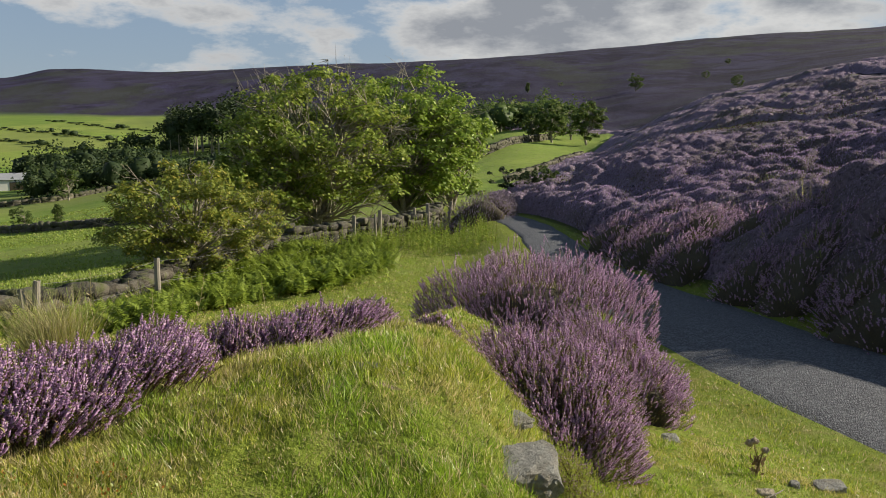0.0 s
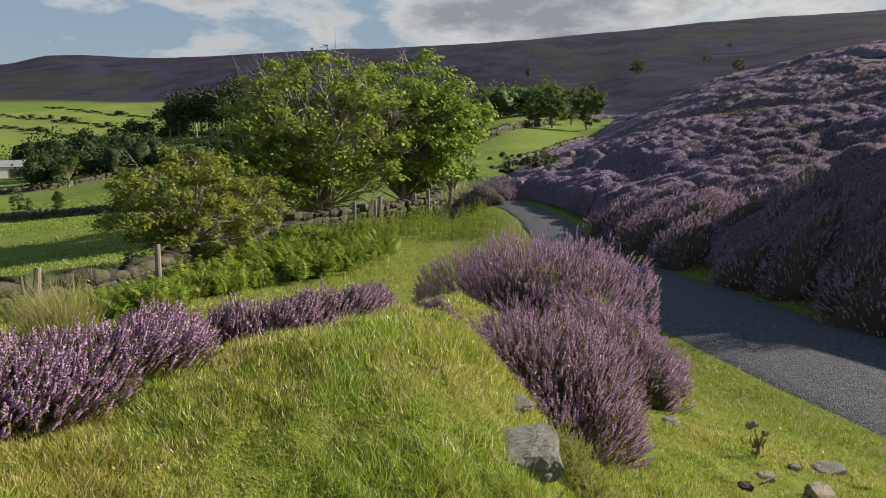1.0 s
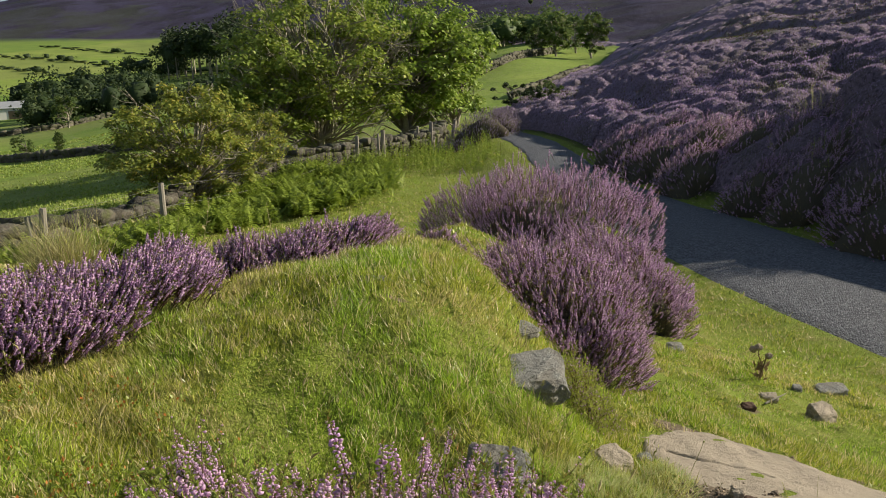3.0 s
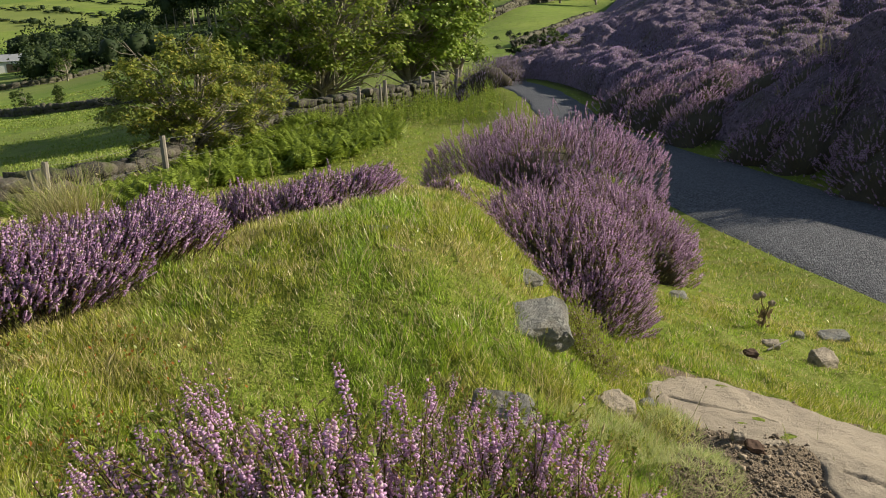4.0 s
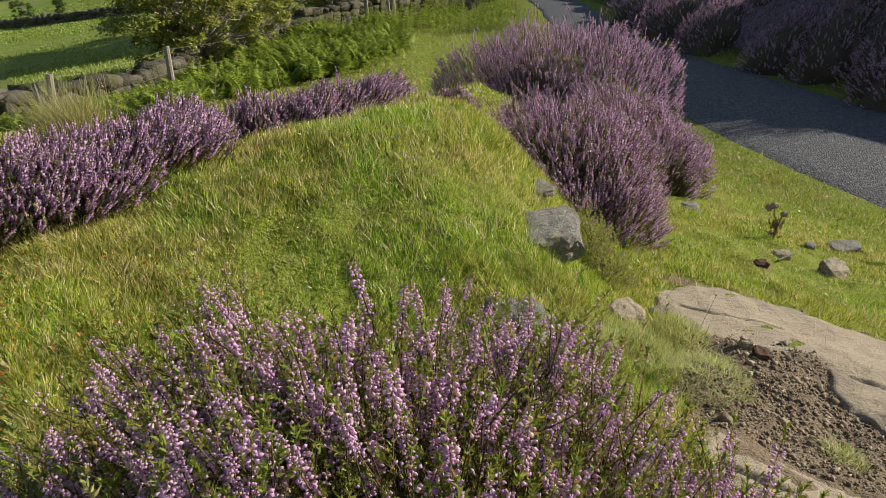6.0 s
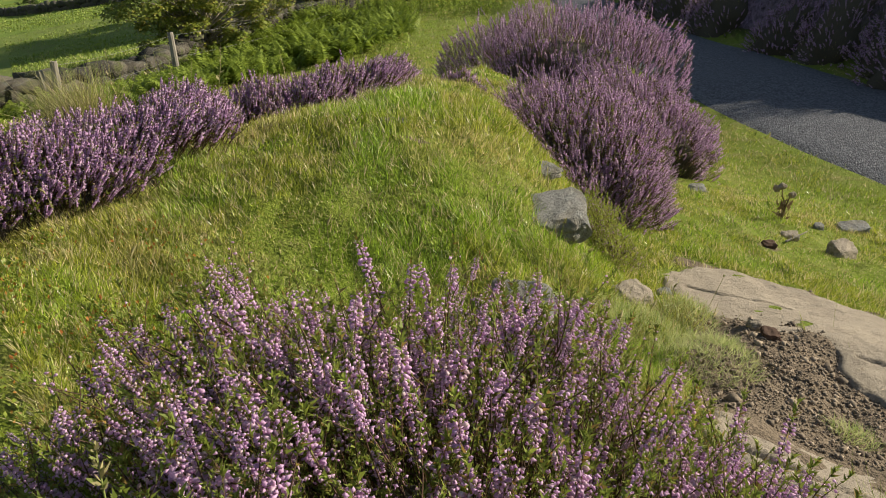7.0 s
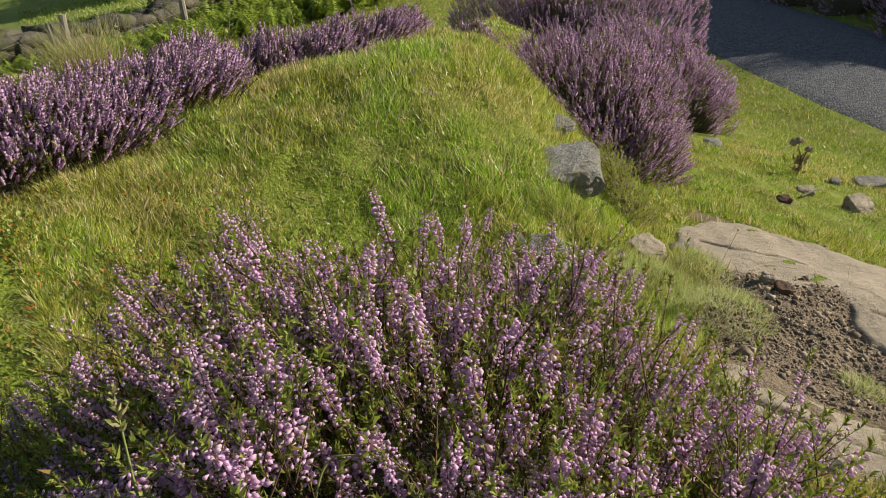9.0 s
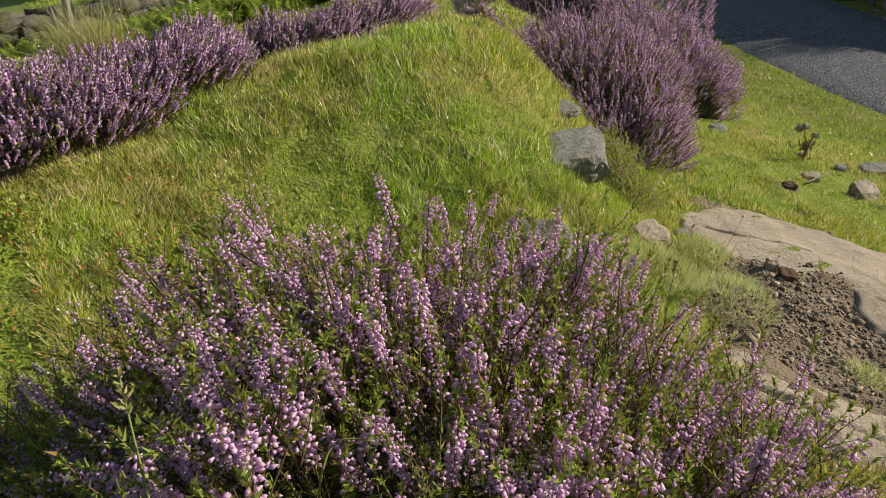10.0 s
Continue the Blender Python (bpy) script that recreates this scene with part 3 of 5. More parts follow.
def sprig(rng, length, flowers, leaves, flower_size, stem=0.0011, flowering=0.55, bud=None, leaf=None, tip=0.97, rise=-0.15):
    """A shoot of ling: woody stem, scale leaves below, a spike of bells above. Materials: 0 wood, 1 leaf, 2 flower."""
    bend = rng.normal(0, 0.09, 2) * length
    def spine(t):
        return np.array((bend[0] * t * t, bend[1] * t * t, length * t))
    parts = [tube([spine(t) for t in ((0, 0.6, 1.0) if leaves > 20 else (0, 1.0))], (stem, stem * 0.7, stem * 0.2), 3, 0)]
    for i in range(leaves):
        t = rng.uniform(0.12, 1.0) if i % 3 else rng.uniform(0.9, 1.02)
        w = rng.uniform(0, 2 * math.pi)
        way = (math.cos(w), math.sin(w), rng.uniform(0.7, 1.6))
        k = rng.uniform(0.8, 1.3) * (flower_size * (1.6 if leaf else 1.5))
        parts.append(place((leaf or scale_leaf)(k, k * 0.2, 1), aim(way, rng.uniform(0, 6)), spine(t)))
    for i in range(flowers):
        q = (i + rng.uniform(0, 1)) / flowers
        t = tip - flowering * q
        w = i * 2.4 + rng.normal(0, 0.35)
        way = (math.cos(w), math.sin(w), rise + rng.uniform(-0.4, 0.4))
        k = rng.uniform(0.75, 1.2) * (0.55 + 0.55 * math.sin(math.pi * min(0.8, q + 0.12)))
        v, f, m = bud
        parts.append(place((v * k, f, m), aim(way), spine(t) + np.array(way) * flower_size * 0.2))
    return merge(*parts)


def tetra(size, mat):
    v = np.array([(0.5, 0.3, 0), (-0.5, 0.3, 0), (0, -0.55, 0.1), (0, 0.05, 0.9)]) * size
    return v, np.array([(0, 1, 3), (1, 2, 3), (2, 0, 3)]), np.full(3, mat)


pick = np.random.default_rng(11)


def branch(rng, side_shoots):
    """A main flowering shoot with shorter ones beside it; its green tip stands over the flowers."""
    bud = bell(0.0053, 2)
    main = sprig(rng, rng.uniform(0.13, 0.22), int(rng.integers(46, 62)), 38, 0.0040, 0.0010, rng.uniform(0.26, 0.42), bud, needle, 0.93)
    parts = [main]
    for _ in range(side_shoots):
        w, up = rng.uniform(0, 6.28), rng.uniform(0.04, 0.1)
        s = sprig(rng, rng.uniform(0.06, 0.1), int(rng.integers(0, 9)), 30, 0.0036, 0.0008, rng.uniform(0.25, 0.45), bud, needle, 0.9)
        parts.append(place(s, aim((0.5 * math.cos(w), 0.5 * math.sin(w), 1.0), w), np.array((0, 0, up))))
    return merge(*parts)


FINE = [branch(pick, 1 + k % 2) for k in range(9)]
GREEN = [sprig(pick, pick.uniform(0.09, 0.15), 3, 80, 0.0036, flowering=0.3, bud=bell(0.0055, 2), leaf=needle) for _ in range(4)]
MIDDLE = [sprig(pick, pick.uniform(0.09, 0.15), 14, 5, 0.0045, 0.0012, pick.uniform(0.42, 0.6), tetra(0.0066, 2), needle, 0.95, 0.8) for _ in range(6)]
MIDDLE_GREEN = [sprig(pick, 0.10, 1, 16, 0.006, 0.0014, 0.3, tetra(0.007, 2), needle) for _ in range(2)]
COARSE = [sprig(pick, pick.uniform(0.12, 0.19), 11, 3, 0.006, 0.0016, 0.55, tetra(0.0110, 2), needle, 0.97, 1.1) for _ in range(5)]
ROUGH = [sprig(pick, pick.uniform(0.13, 0.2), 7, 4, 0.010, 0.0022, 0.6, tetra(0.019, 2), needle, 0.97, 1.2) for _ in range(5)]


def dome(cx, cy, rx, ry, spin, tall, count, rng, low=0.0, flat=1.0, tilt=0.0, level=0.0):
    """Places on a bush's outer shape, with the way that shoots point there."""
    w, c = rng.uniform(0, 2 * math.pi, count), rng.uniform(low, 1, count) ** 1.05
    s = np.sqrt(1 - c * c)
    ux, uy = s * np.cos(w), s * np.sin(w)
    lump = 1 + 0.2 * fbm(ux * 2 + cx * 7, uy * 2 + cy * 5, 1.9, 3)
    x0, y0 = ux * rx * lump, uy * ry * lump
    cs, sn = math.cos(spin), math.sin(spin)
    x, y = cx + cs * x0 - sn * y0, cy + sn * x0 + cs * y0
    z = height(x, y)
    z = z + level * (on_ground(cx, cy) - z) * np.clip(2.5 * c, 0, 1) + tall * c**flat * lump * (1 - tilt * ux)
    out = np.c_[(cs * ux / rx - sn * uy / ry), (sn * ux / rx + cs * uy / ry)] * min(rx, ry)
    return np.c_[x, y, z], out, c


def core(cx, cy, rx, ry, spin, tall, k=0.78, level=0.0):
    """The dim, twiggy inside of a bush: a closed shell whose dark colour stands for shade."""
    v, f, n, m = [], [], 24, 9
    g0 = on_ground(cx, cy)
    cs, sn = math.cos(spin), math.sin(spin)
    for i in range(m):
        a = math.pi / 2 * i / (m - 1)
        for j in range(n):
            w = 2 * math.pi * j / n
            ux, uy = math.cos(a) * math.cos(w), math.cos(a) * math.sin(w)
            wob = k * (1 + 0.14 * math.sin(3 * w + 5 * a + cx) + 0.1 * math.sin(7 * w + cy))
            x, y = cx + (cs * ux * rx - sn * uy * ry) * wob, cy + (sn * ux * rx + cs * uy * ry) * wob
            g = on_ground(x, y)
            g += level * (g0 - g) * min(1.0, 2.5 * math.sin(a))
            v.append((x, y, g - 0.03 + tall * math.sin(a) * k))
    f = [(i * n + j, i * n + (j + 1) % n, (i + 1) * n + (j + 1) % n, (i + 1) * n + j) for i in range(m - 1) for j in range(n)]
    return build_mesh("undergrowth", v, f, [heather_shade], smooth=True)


def heather_bush(cx, cy, rx, ry, spin, tall, count, shoots, seed, label, green=0.12, greens=None, lean=0.62, separate=30, low=0.02, bloom=None, flat=0.8, close=False, tilt=0.0, level=0.0):
    rng = np.random.default_rng(seed)
    bush = tagged(new("heather_bush"), label, "heather", "flowering heather on the knoll")
    bush.location = (cx, cy, on_ground(cx, cy))
    base = np.array(bush.location)
    mats = [heather_wood, heather_fresh if shoots is GREEN else heather_leaf, bloom or heather_bloom]
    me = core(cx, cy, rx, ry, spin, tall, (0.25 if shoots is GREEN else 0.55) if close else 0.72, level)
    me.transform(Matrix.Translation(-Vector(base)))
    put("undergrowth", me, bush, "dark shell standing for the shade among the woody stems")
    tips, out, c = dome(cx, cy, rx, ry, spin, tall, count, rng, low, flat, tilt, level)
    m = turns(rng, count, 0.15, (0.7, 1.35), out * lean * (1 + 1.4 * (1 - c[:, None]) ** 2))
    tips[:, 2] += rng.normal(0, 0.06, count) * tall
    sort = rng.integers(0, len(shoots), count)
    drift = fbm(tips[:, 0] * 2.2 / rx, tips[:, 1] * 2.2 / rx, 1.6, 3, seed)
    leafy_one = rng.uniform(0, 1, count) < green + 0.25 * (c < 0.3) + 0.3 * np.clip(drift * 2, 0, 1)
    greens = greens or MIDDLE_GREEN
    kept = set()
    if separate:
        kept = set(rng.choice(count, separate, replace=False).tolist())
        shared = [build_mesh("heather_sprig", t[0], t[1], mats, t[2]) for t in shoots]
        for i in kept:
            up = m[i][:, 2]
            ob = put("heather_sprig", shared[sort[i]], bush)
            root = tips[i] - up * shoots[sort[i]][0][:, 2].max() - base
            ob.matrix_basis = Matrix.Translation(root) @ Matrix(m[i].tolist()).to_4x4()
    pile, joined = Pile(), np.array([i not in kept for i in range(count)])
    for k, t in enumerate(shoots):
        who = np.where((sort == k) & joined & ~leafy_one)[0]
        if len(who):
            pile.add(t, m[who], tips[who] - m[who][:, :, 2] * t[0][:, 2].max() - base)
    for k, t in enumerate(greens):
        who = np.where((sort % len(greens) == k) & joined & leafy_one)[0]
        if len(who):
            pile.add(t, m[who], tips[who] - m[who][:, :, 2] * (t[0][:, 2].max() + 0.02) - base)
    # a lower tier of leafy shoots fills the gaps
    n2 = count * 2 // 3 if close else count // 2
    low_tips, out2, c2 = dome(cx, cy, rx * 0.9, ry * 0.9, spin, tall * 0.86, n2, rng, low * 0.7, flat, tilt, level)
    m2 = turns(rng, n2, 0.2, (0.8, 1.2), out2 * lean * (1 + 1.6 * (1 - c2[:, None]) ** 2))
    for k, t in enumerate(greens):
        who = np.arange(k, n2, len(greens) * (1 if close else 2))
        pile.add(t, m2[who], low_tips[who] - m2[who][:, :, 2] * t[0][:, 2].max() - base)
    if not close:
        for k, t in enumerate(shoots):
            who = np.arange(len(greens), n2, 2)[k::len(shoots)]
            pile.add(t, m2[who], low_tips[who] - m2[who][:, :, 2] * t[0][:, 2].max() - base)
    put("bloom", pile.mesh("bloom", mats, close), bush, "crowded mauve flower spikes over green scale leaves", "", "", "stuff")
    return bush


# at the camera's feet
heather_bush(-0.01, 0.58, 0.41, 0.56, 0.26, 0.455, 2150, FINE, 21, "pink flowering heather bush in full bloom at the knoll's edge", 0.10, GREEN, 0.45, 280, 0.02, heather_bloom_pink, 0.5, True, 0.06)
# this plant's darker bloom paints in the shade beside the big bush
heather_bush(-0.47, 0.58, 0.26, 0.40, 0.0, 0.19, 380, FINE, 20, "low straggling heather plant at the edge of a larger bush", 0.35, GREEN, 0.5, 0, 0.02, heather_bloom_shaded, 0.6, True)
# along the knoll's edge towards the wall
heather_bush(-1.40, 2.10, 0.80, 0.50, 0.85, 0.24, 4000, MIDDLE, 22, "wide mauve heather bush spilling over the knoll's edge", 0.12, flat=0.5, low=0.2)
heather_bush(-0.70, 3.28, 0.64, 0.28, 0.85, 0.24, 2700, MIDDLE, 23, "low purple heather hedge growing along the short grass", 0.15, low=0.2)
heather_bush(-0.27, 4.0, 0.18, 0.14, 0.4, 0.12, 320, MIDDLE, 24, "small dark heather tuft at the end of the hedge", 0.3)
heather_bush(-0.02, 3.62, 0.13, 0.09, 0.0, 0.08, 200, MIDDLE, 25, "tiny heather tuft in the turf", 0.2)
# between knoll and road
heather_bush(0.53, 3.66, 0.48, 0.62, 0.2, 0.52, 3400, MIDDLE, 26, "rounded mauve heather bush on the knoll's flank", 0.14, flat=0.8, lean=0.55, level=0.8)
heather_bush(1.45, 6.1, 0.62, 0.64, -0.2, 0.70, 2000, COARSE, 27, "tall heather bush beside the road", 0.16, flat=0.65, lean=0.5)
heather_bush(0.88, 7.2, 1.14, 1.0, -0.1, 2.31 - on_ground(0.88, 7.2), 3600, COARSE, 28, "broad purple heather bush at the back of the knoll", 0.14, flat=0.6, level=1.0, lean=0.45)
heather_bush(0.49, 2.56, 0.15, 0.17, 0.0, 0.19, 190, GREEN, 29, "young green heather plant beside a grey rock", 0.9, GREEN, 0.5, 0, close=True)


# ------------------------------------------------------------------ grass
def blade(bend, width):
    v = np.array([(-width, 0, 0), (width, 0, 0), (-width * 0.7, bend * 0.3, 0.55), (width * 0.7, bend * 0.3, 0.55), (0, bend, 1.0)])
    return v, np.array([(0, 1, 3), (0, 3, 2), (2, 3, 4)]), np.zeros(3, int)


SHORT = [needle(1.0, w, 0) for w in (0.05, 0.06, 0.045)]
BLADES = [blade(0.25, 0.05), blade(0.5, 0.045), blade(0.8, 0.055), blade(0.1, 0.04)]
BUSHES = ((-0.06, 0.55, 0.36, 0.48), (-1.44, 2.20, 0.42, 0.42), (0.66, 3.72, 0.45, 0.52), (1.47, 5.9, 0.5, 0.6), (1.2, 7.6, 1.1, 0.8))


def turf(count, r0, r1, spread, tall, seed, name, mat, label, dry=False):
    rng = np.random.default_rng(seed)
    r = np.exp(rng.uniform(math.log(r0), math.log(r1), count))
    az = np.radians(rng.uniform(-spread, spread, count))
    x, y = r * np.sin(az), r * np.cos(az)
    keep = (heath_mask(x, y) < 0.4) & (np.abs(x - road_x(y)) > road_half(y) + rng.normal(0.0, 0.09, count))
    keep &= rng.uniform(0, 1, count) > 1.15 * soil_mask(x, y)
    for cx, cy, rx, ry in BUSHES:
        keep &= np.hypot((x - cx) / rx, (y - cy) / ry) > 1
    keep &= x > smooth_interp(y, WALL_Y, WALL_X) - 0.5
    if dry:
        keep &= fbm(x, y, 1.4, 3, 4.0) > -0.05
    for outline in SLABS:
        keep &= ~inside(x + rng.normal(0, 0.03, count), y + rng.normal(0, 0.03, count), outline)
    x, y, r = x[keep], y[keep], r[keep]
    n = len(x)
    patch = np.clip(1 + 1.1 * fbm(x, y, 2.2, 4, 7.0) + 0.6 * fbm(x, y, 9.0, 2, 2.0), 0.35, 2.2)
    size = tall * patch * rng.uniform(0.5, 1.4, n) * np.where(x > 1.1, 0.7, 1.0)
    m = turns(rng, n, 0.5, (1, 1), np.c_[fbm(x, y, 6.0, 2, 11.0), fbm(x, y, 6.0, 2, 13.0)] * 0.45)
    wide = np.clip(r / 2.2, 0.8, 4.4) * 0.032 * np.where(x > 1.1, 0.75, 1.0)
    m = m * np.stack([wide, size, size], 1)[:, None, :]
    p = np.c_[x, y, height(x, y) - 0.004]
    shapes = BLADES if dry else SHORT
    pile, sort = Pile(), rng.integers(0, len(shapes), n)
    for k, t in enumerate(shapes):
        who = sort == k
        pile.add(t, m[who], p[who])
    return put(name, pile.mesh(name, [mat]), None, label, "grass", "", "stuff")


def inside(x, y, outline):
    """Whether points lie within a polygon."""
    hit = np.zeros(len(x), bool)
    for (ax, ay), (bx, by) in zip(outline, outline[1:] + outline[:1]):
        hit ^= ((ay > y) != (by > y)) & (x < (bx - ax) * (y - ay) / (by - ay + 1e-12) + ax)
    return hit


SLABS = [
    [(0.66, 2.55), (0.86, 2.72), (1.05, 2.70), (1.25, 2.64), (1.36, 2.50), (1.75, 2.20), (1.70, 1.70), (1.35, 1.45), (1.04, 1.56), (1.00, 1.72), (0.99, 1.82), (1.03, 1.90), (1.0, 1.95), (0.87, 1.95), (0.77, 1.98), (0.67, 2.06), (0.66, 2.28)],
    [(0.45, 1.34), (0.54, 1.47), (0.62, 1.46), (0.68, 1.38), (0.76, 1.32), (0.95, 1.25), (1.05, 1.05), (0.85, 0.92), (0.60, 1.06), (0.52, 1.14), (0.47, 1.22)],
]
turf(330000, 0.9, 6.0, 36, 0.035, 31, "turf", grass_blade, "short bright green sheep-cropped grass with dry blades")
turf(190000, 4.6, 34, 33, 0.046, 32, "verge_grass", grass_blade, "green verge grass between the wall and the lane")
turf(16000, 1.0, 9.0, 36, 0.040, 33, "straw_grass", grass_dry, "dry straw-coloured grass among the turf", True)


def tussock(x, y, tall, wide, count, seed, mat, label, name="grass_tussock"):
    rng = np.random.default_rng(seed)
    base = np.array((x, y, on_ground(x, y)))
    off = np.c_[rng.normal(0, wide * 0.3, (count, 2)), np.full(count, -0.01)]
    m = turns(rng, count, 0.14, (tall * 0.6, tall * 1.2), off[:, :2] / wide * 0.75)
    m[:, :, 0] *= 0.1
    pile, sort = Pile(), rng.integers(0, len(BLADES), count)
    for k, t in enumerate(BLADES):
        pile.add(t, m[sort == k], off[sort == k])
    ob = put(name, pile.mesh(name, [mat]), None, label, "grass")
    ob.location = base
    return ob


def grass_mound(x, y, rx, ry, tall, count, seed, mat, label):
    """A cushion of fine wiry blades that bend outwards."""
    rng = np.random.default_rng(seed)
    base = np.array((x, y, on_ground(x, y)))
    q, w = np.sqrt(rng.uniform(0, 1, count)), rng.uniform(0, 2 * math.pi, count)
    dx, dy = q * np.cos(w) * rx, q * np.sin(w) * ry
    lump = 1 + 0.5 * fbm(dx + x, dy + y, 14.0, 3, seed)
    off = np.c_[dx, dy, height(x + dx, y + dy) - base[2] + tall * (1 - q**2.2) * lump - 0.012]
    m = turns(rng, count, 0.5, (0.02, 0.045), np.c_[dx / rx, dy / ry] * 0.5)
    m[:, :, 0] *= 0.4
    pile, sort = Pile(), rng.integers(0, len(BLADES), count)
    for k, t in enumerate(BLADES):
        pile.add(t, m[sort == k], off[sort == k])
    ob = put("grass_tussock", pile.mesh("grass_tussock", [mat]), None, label, "grass")
    ob.location = base
    return ob


grass_wiry = leafy("grass_wiry", (0.34, 0.37, 0.13), (0.68, 0.68, 0.34), (0.24, 0.37, 0.07), 0.6, 0.4, 9.0, 0.25)
tussock(-3.05, 5.75, 0.52, 0.22, 1000, 41, grass_dry, "tall pale rush tussock beside the heather")
tussock(-2.95, 5.85, 0.5, 0.2, 350, 42, grass_blade, "green rush blades growing in a tussock")
tussock(-1.75, 6.4, 0.22, 0.4, 500, 43, grass_dry, "dry straw tussock at the edge of the green track")
tussock(-0.95, 8.3, 0.26, 0.6, 700, 44, grass_dry, "wide bleached grass tussock behind the heather hedge")
tussock(-0.35, 9.8, 0.2, 0.35, 300, 45, grass_dry, "mossy grass mound on the green track")
grass_mound(0.60, 1.74, 0.15, 0.15, 0.07, 1700, 46, grass_wiry, "wiry pale grass tuft at the edge of bare earth")
grass_mound(0.44, 1.92, 0.17, 0.14, 0.06, 1800, 47, grass_wiry, "wiry green grass tuft over the earth step")
grass_mound(0.63, 2.03, 0.10, 0.11, 0.045, 900, 48, grass_wiry, "bleached grass tuft beside the sandstone")
grass_mound(0.25, 2.07, 0.15, 0.06, 0.075, 900, 87, grass_blade, "green grass grown up against a grey rock")
grass_mound(0.10, 1.62, 0.13, 0.05, 0.04, 600, 88, grass_blade, "short grass at the foot of a boulder")
grass_mound(0.87, 1.44, 0.06, 0.045, 0.02, 420, 49, grass_wiry, "small grass tuft growing in bare soil")
tussock(0.78, 1.1, 0.08, 0.10, 120, 50, heather_leaf, "green heather seedling at the edge of the slab")


def stalks(count, seed):
    """Thin dry grass stems with seed heads, standing over the turf."""
    rng = np.random.default_rng(seed)
    pile = Pile()
    head = merge(tube([(0, 0, 0), (0.01, 0, 0.5), (0.06, 0, 0.9)], [0.0045, 0.004, 0.003], 3), tube([(0.06, 0, 0.9), (0.1, 0, 1.0), (0.16, 0, 1.06)], [0.004, 0.018, 0.003], 4))
    r, az = np.exp(rng.uniform(math.log(1.3), math.log(7), count)), np.radians(rng.uniform(-33, 30, count))
    x, y = r * np.sin(az), r * np.cos(az)
    ok = (np.abs(x - road_x(y)) > 2.2) & (soil_mask(x, y) < 0.3)
    x, y = x[ok], y[ok]
    pile.add(head, turns(rng, len(x), 0.18, (0.08, 0.2)), np.c_[x, y, height(x, y)])
    return put("grass_stalks", pile.mesh("grass_stalks", [grass_dry]), None, "thin dry grass stalks with seed heads", "grass", "", "stuff")


stalks(170, 51)


def tall_stalk(points, seed, label, heads=True):
    """A long dry grass stem that leans over the heather, with its seed head."""
    root = tagged(new("grass_stalk"), label, "grass")
    root.location = points[0]
    p = np.array(points) - points[0]
    for _ in range(3):                                   # cut the corners to a smooth bow
        p = np.concatenate([p[:1], np.stack([0.75 * p[:-1] + 0.25 * p[1:], 0.25 * p[:-1] + 0.75 * p[1:]], 1).reshape(-1, 3), p[-1:]])
    t = tube(p, np.linspace(0.0011, 0.0006, len(p)), 4)
    put("stem", build_mesh("stem", t[0], t[1], [grass_dry]), root)
    if heads:
        rng = np.random.default_rng(seed)
        pile = Pile()
        k = 26
        at = p[-1] + (p[-1 - len(p) // 4] - p[-1]) * rng.uniform(0, 0.9, (k, 1))
        pile.add(scale_leaf(0.009, 0.0016, 0), turns(rng, k, 0.6, (0.7, 1.3)), at)
        put("seed_head", pile.mesh("seed_head", [grass_dry]), root)


tall_stalk([(-0.202, 0.294, 2.908), (-0.202, 0.294, 3.058), (-0.209, 0.313, 3.092), (-0.223, 0.340, 3.116), (-0.236, 0.367, 3.143)], 54, "straight yellow grass stalk standing in the heather")
tall_stalk([(-0.127, 0.354, 2.885), (-0.127, 0.354, 3.035), (-0.121, 0.377, 3.063), (-0.110, 0.386, 3.068), (-0.085, 0.387, 3.061), (-0.064, 0.380, 3.050), (-0.056, 0.371, 3.030)], 55, "dry grass stalk arching over the heather")
for i, (dx, tall) in enumerate(((-0.05, 0.15), (-0.02, 0.19), (0.02, 0.17), (0.05, 0.14), (0.08, 0.2), (0.0, 0.12))):
    gx, gy = 0.22 + dx, 1.98 + 0.03 * (i % 3)
    g = on_ground(gx, gy)
    tall_stalk([(gx, gy, g), (gx + dx * 0.3, gy, g + tall * 0.5), (gx + dx * 0.8, gy, g + tall * 0.85), (gx + dx * 1.3, gy - 0.01, g + tall)], 56 + i, "bleached seed head of grass before a grey rock")


def herbs(cx, cy, rx, ry, count, seed):
    """Low bilberry leaves, some turned red."""
    rng = np.random.default_rng(seed)
    pile = Pile()
    x, y = rng.normal(cx, rx, count), rng.normal(cy, ry, count)
    keep = fbm(x, y, 9.0, 2, seed) > -0.05
    x, y, count = x[keep], y[keep], int(keep.sum())
    z = height(x, y) + rng.uniform(0.0, 0.06, count)
    pile.add(scale_leaf(0.0085, 0.0026, 0), turns(rng, count, 0.8, (0.7, 1.5)), np.c_[x, y, z])
    return put("bilberry_patch", pile.mesh("bilberry_patch", [herb_leaf]), None, "low bilberry leaves, some turned red, in the turf", "bilberry", "", "stuff")


herbs(-1.0, 1.45, 0.22, 0.18, 8000, 52)
herbs(-0.75, 1.15, 0.18, 0.12, 3000, 53)


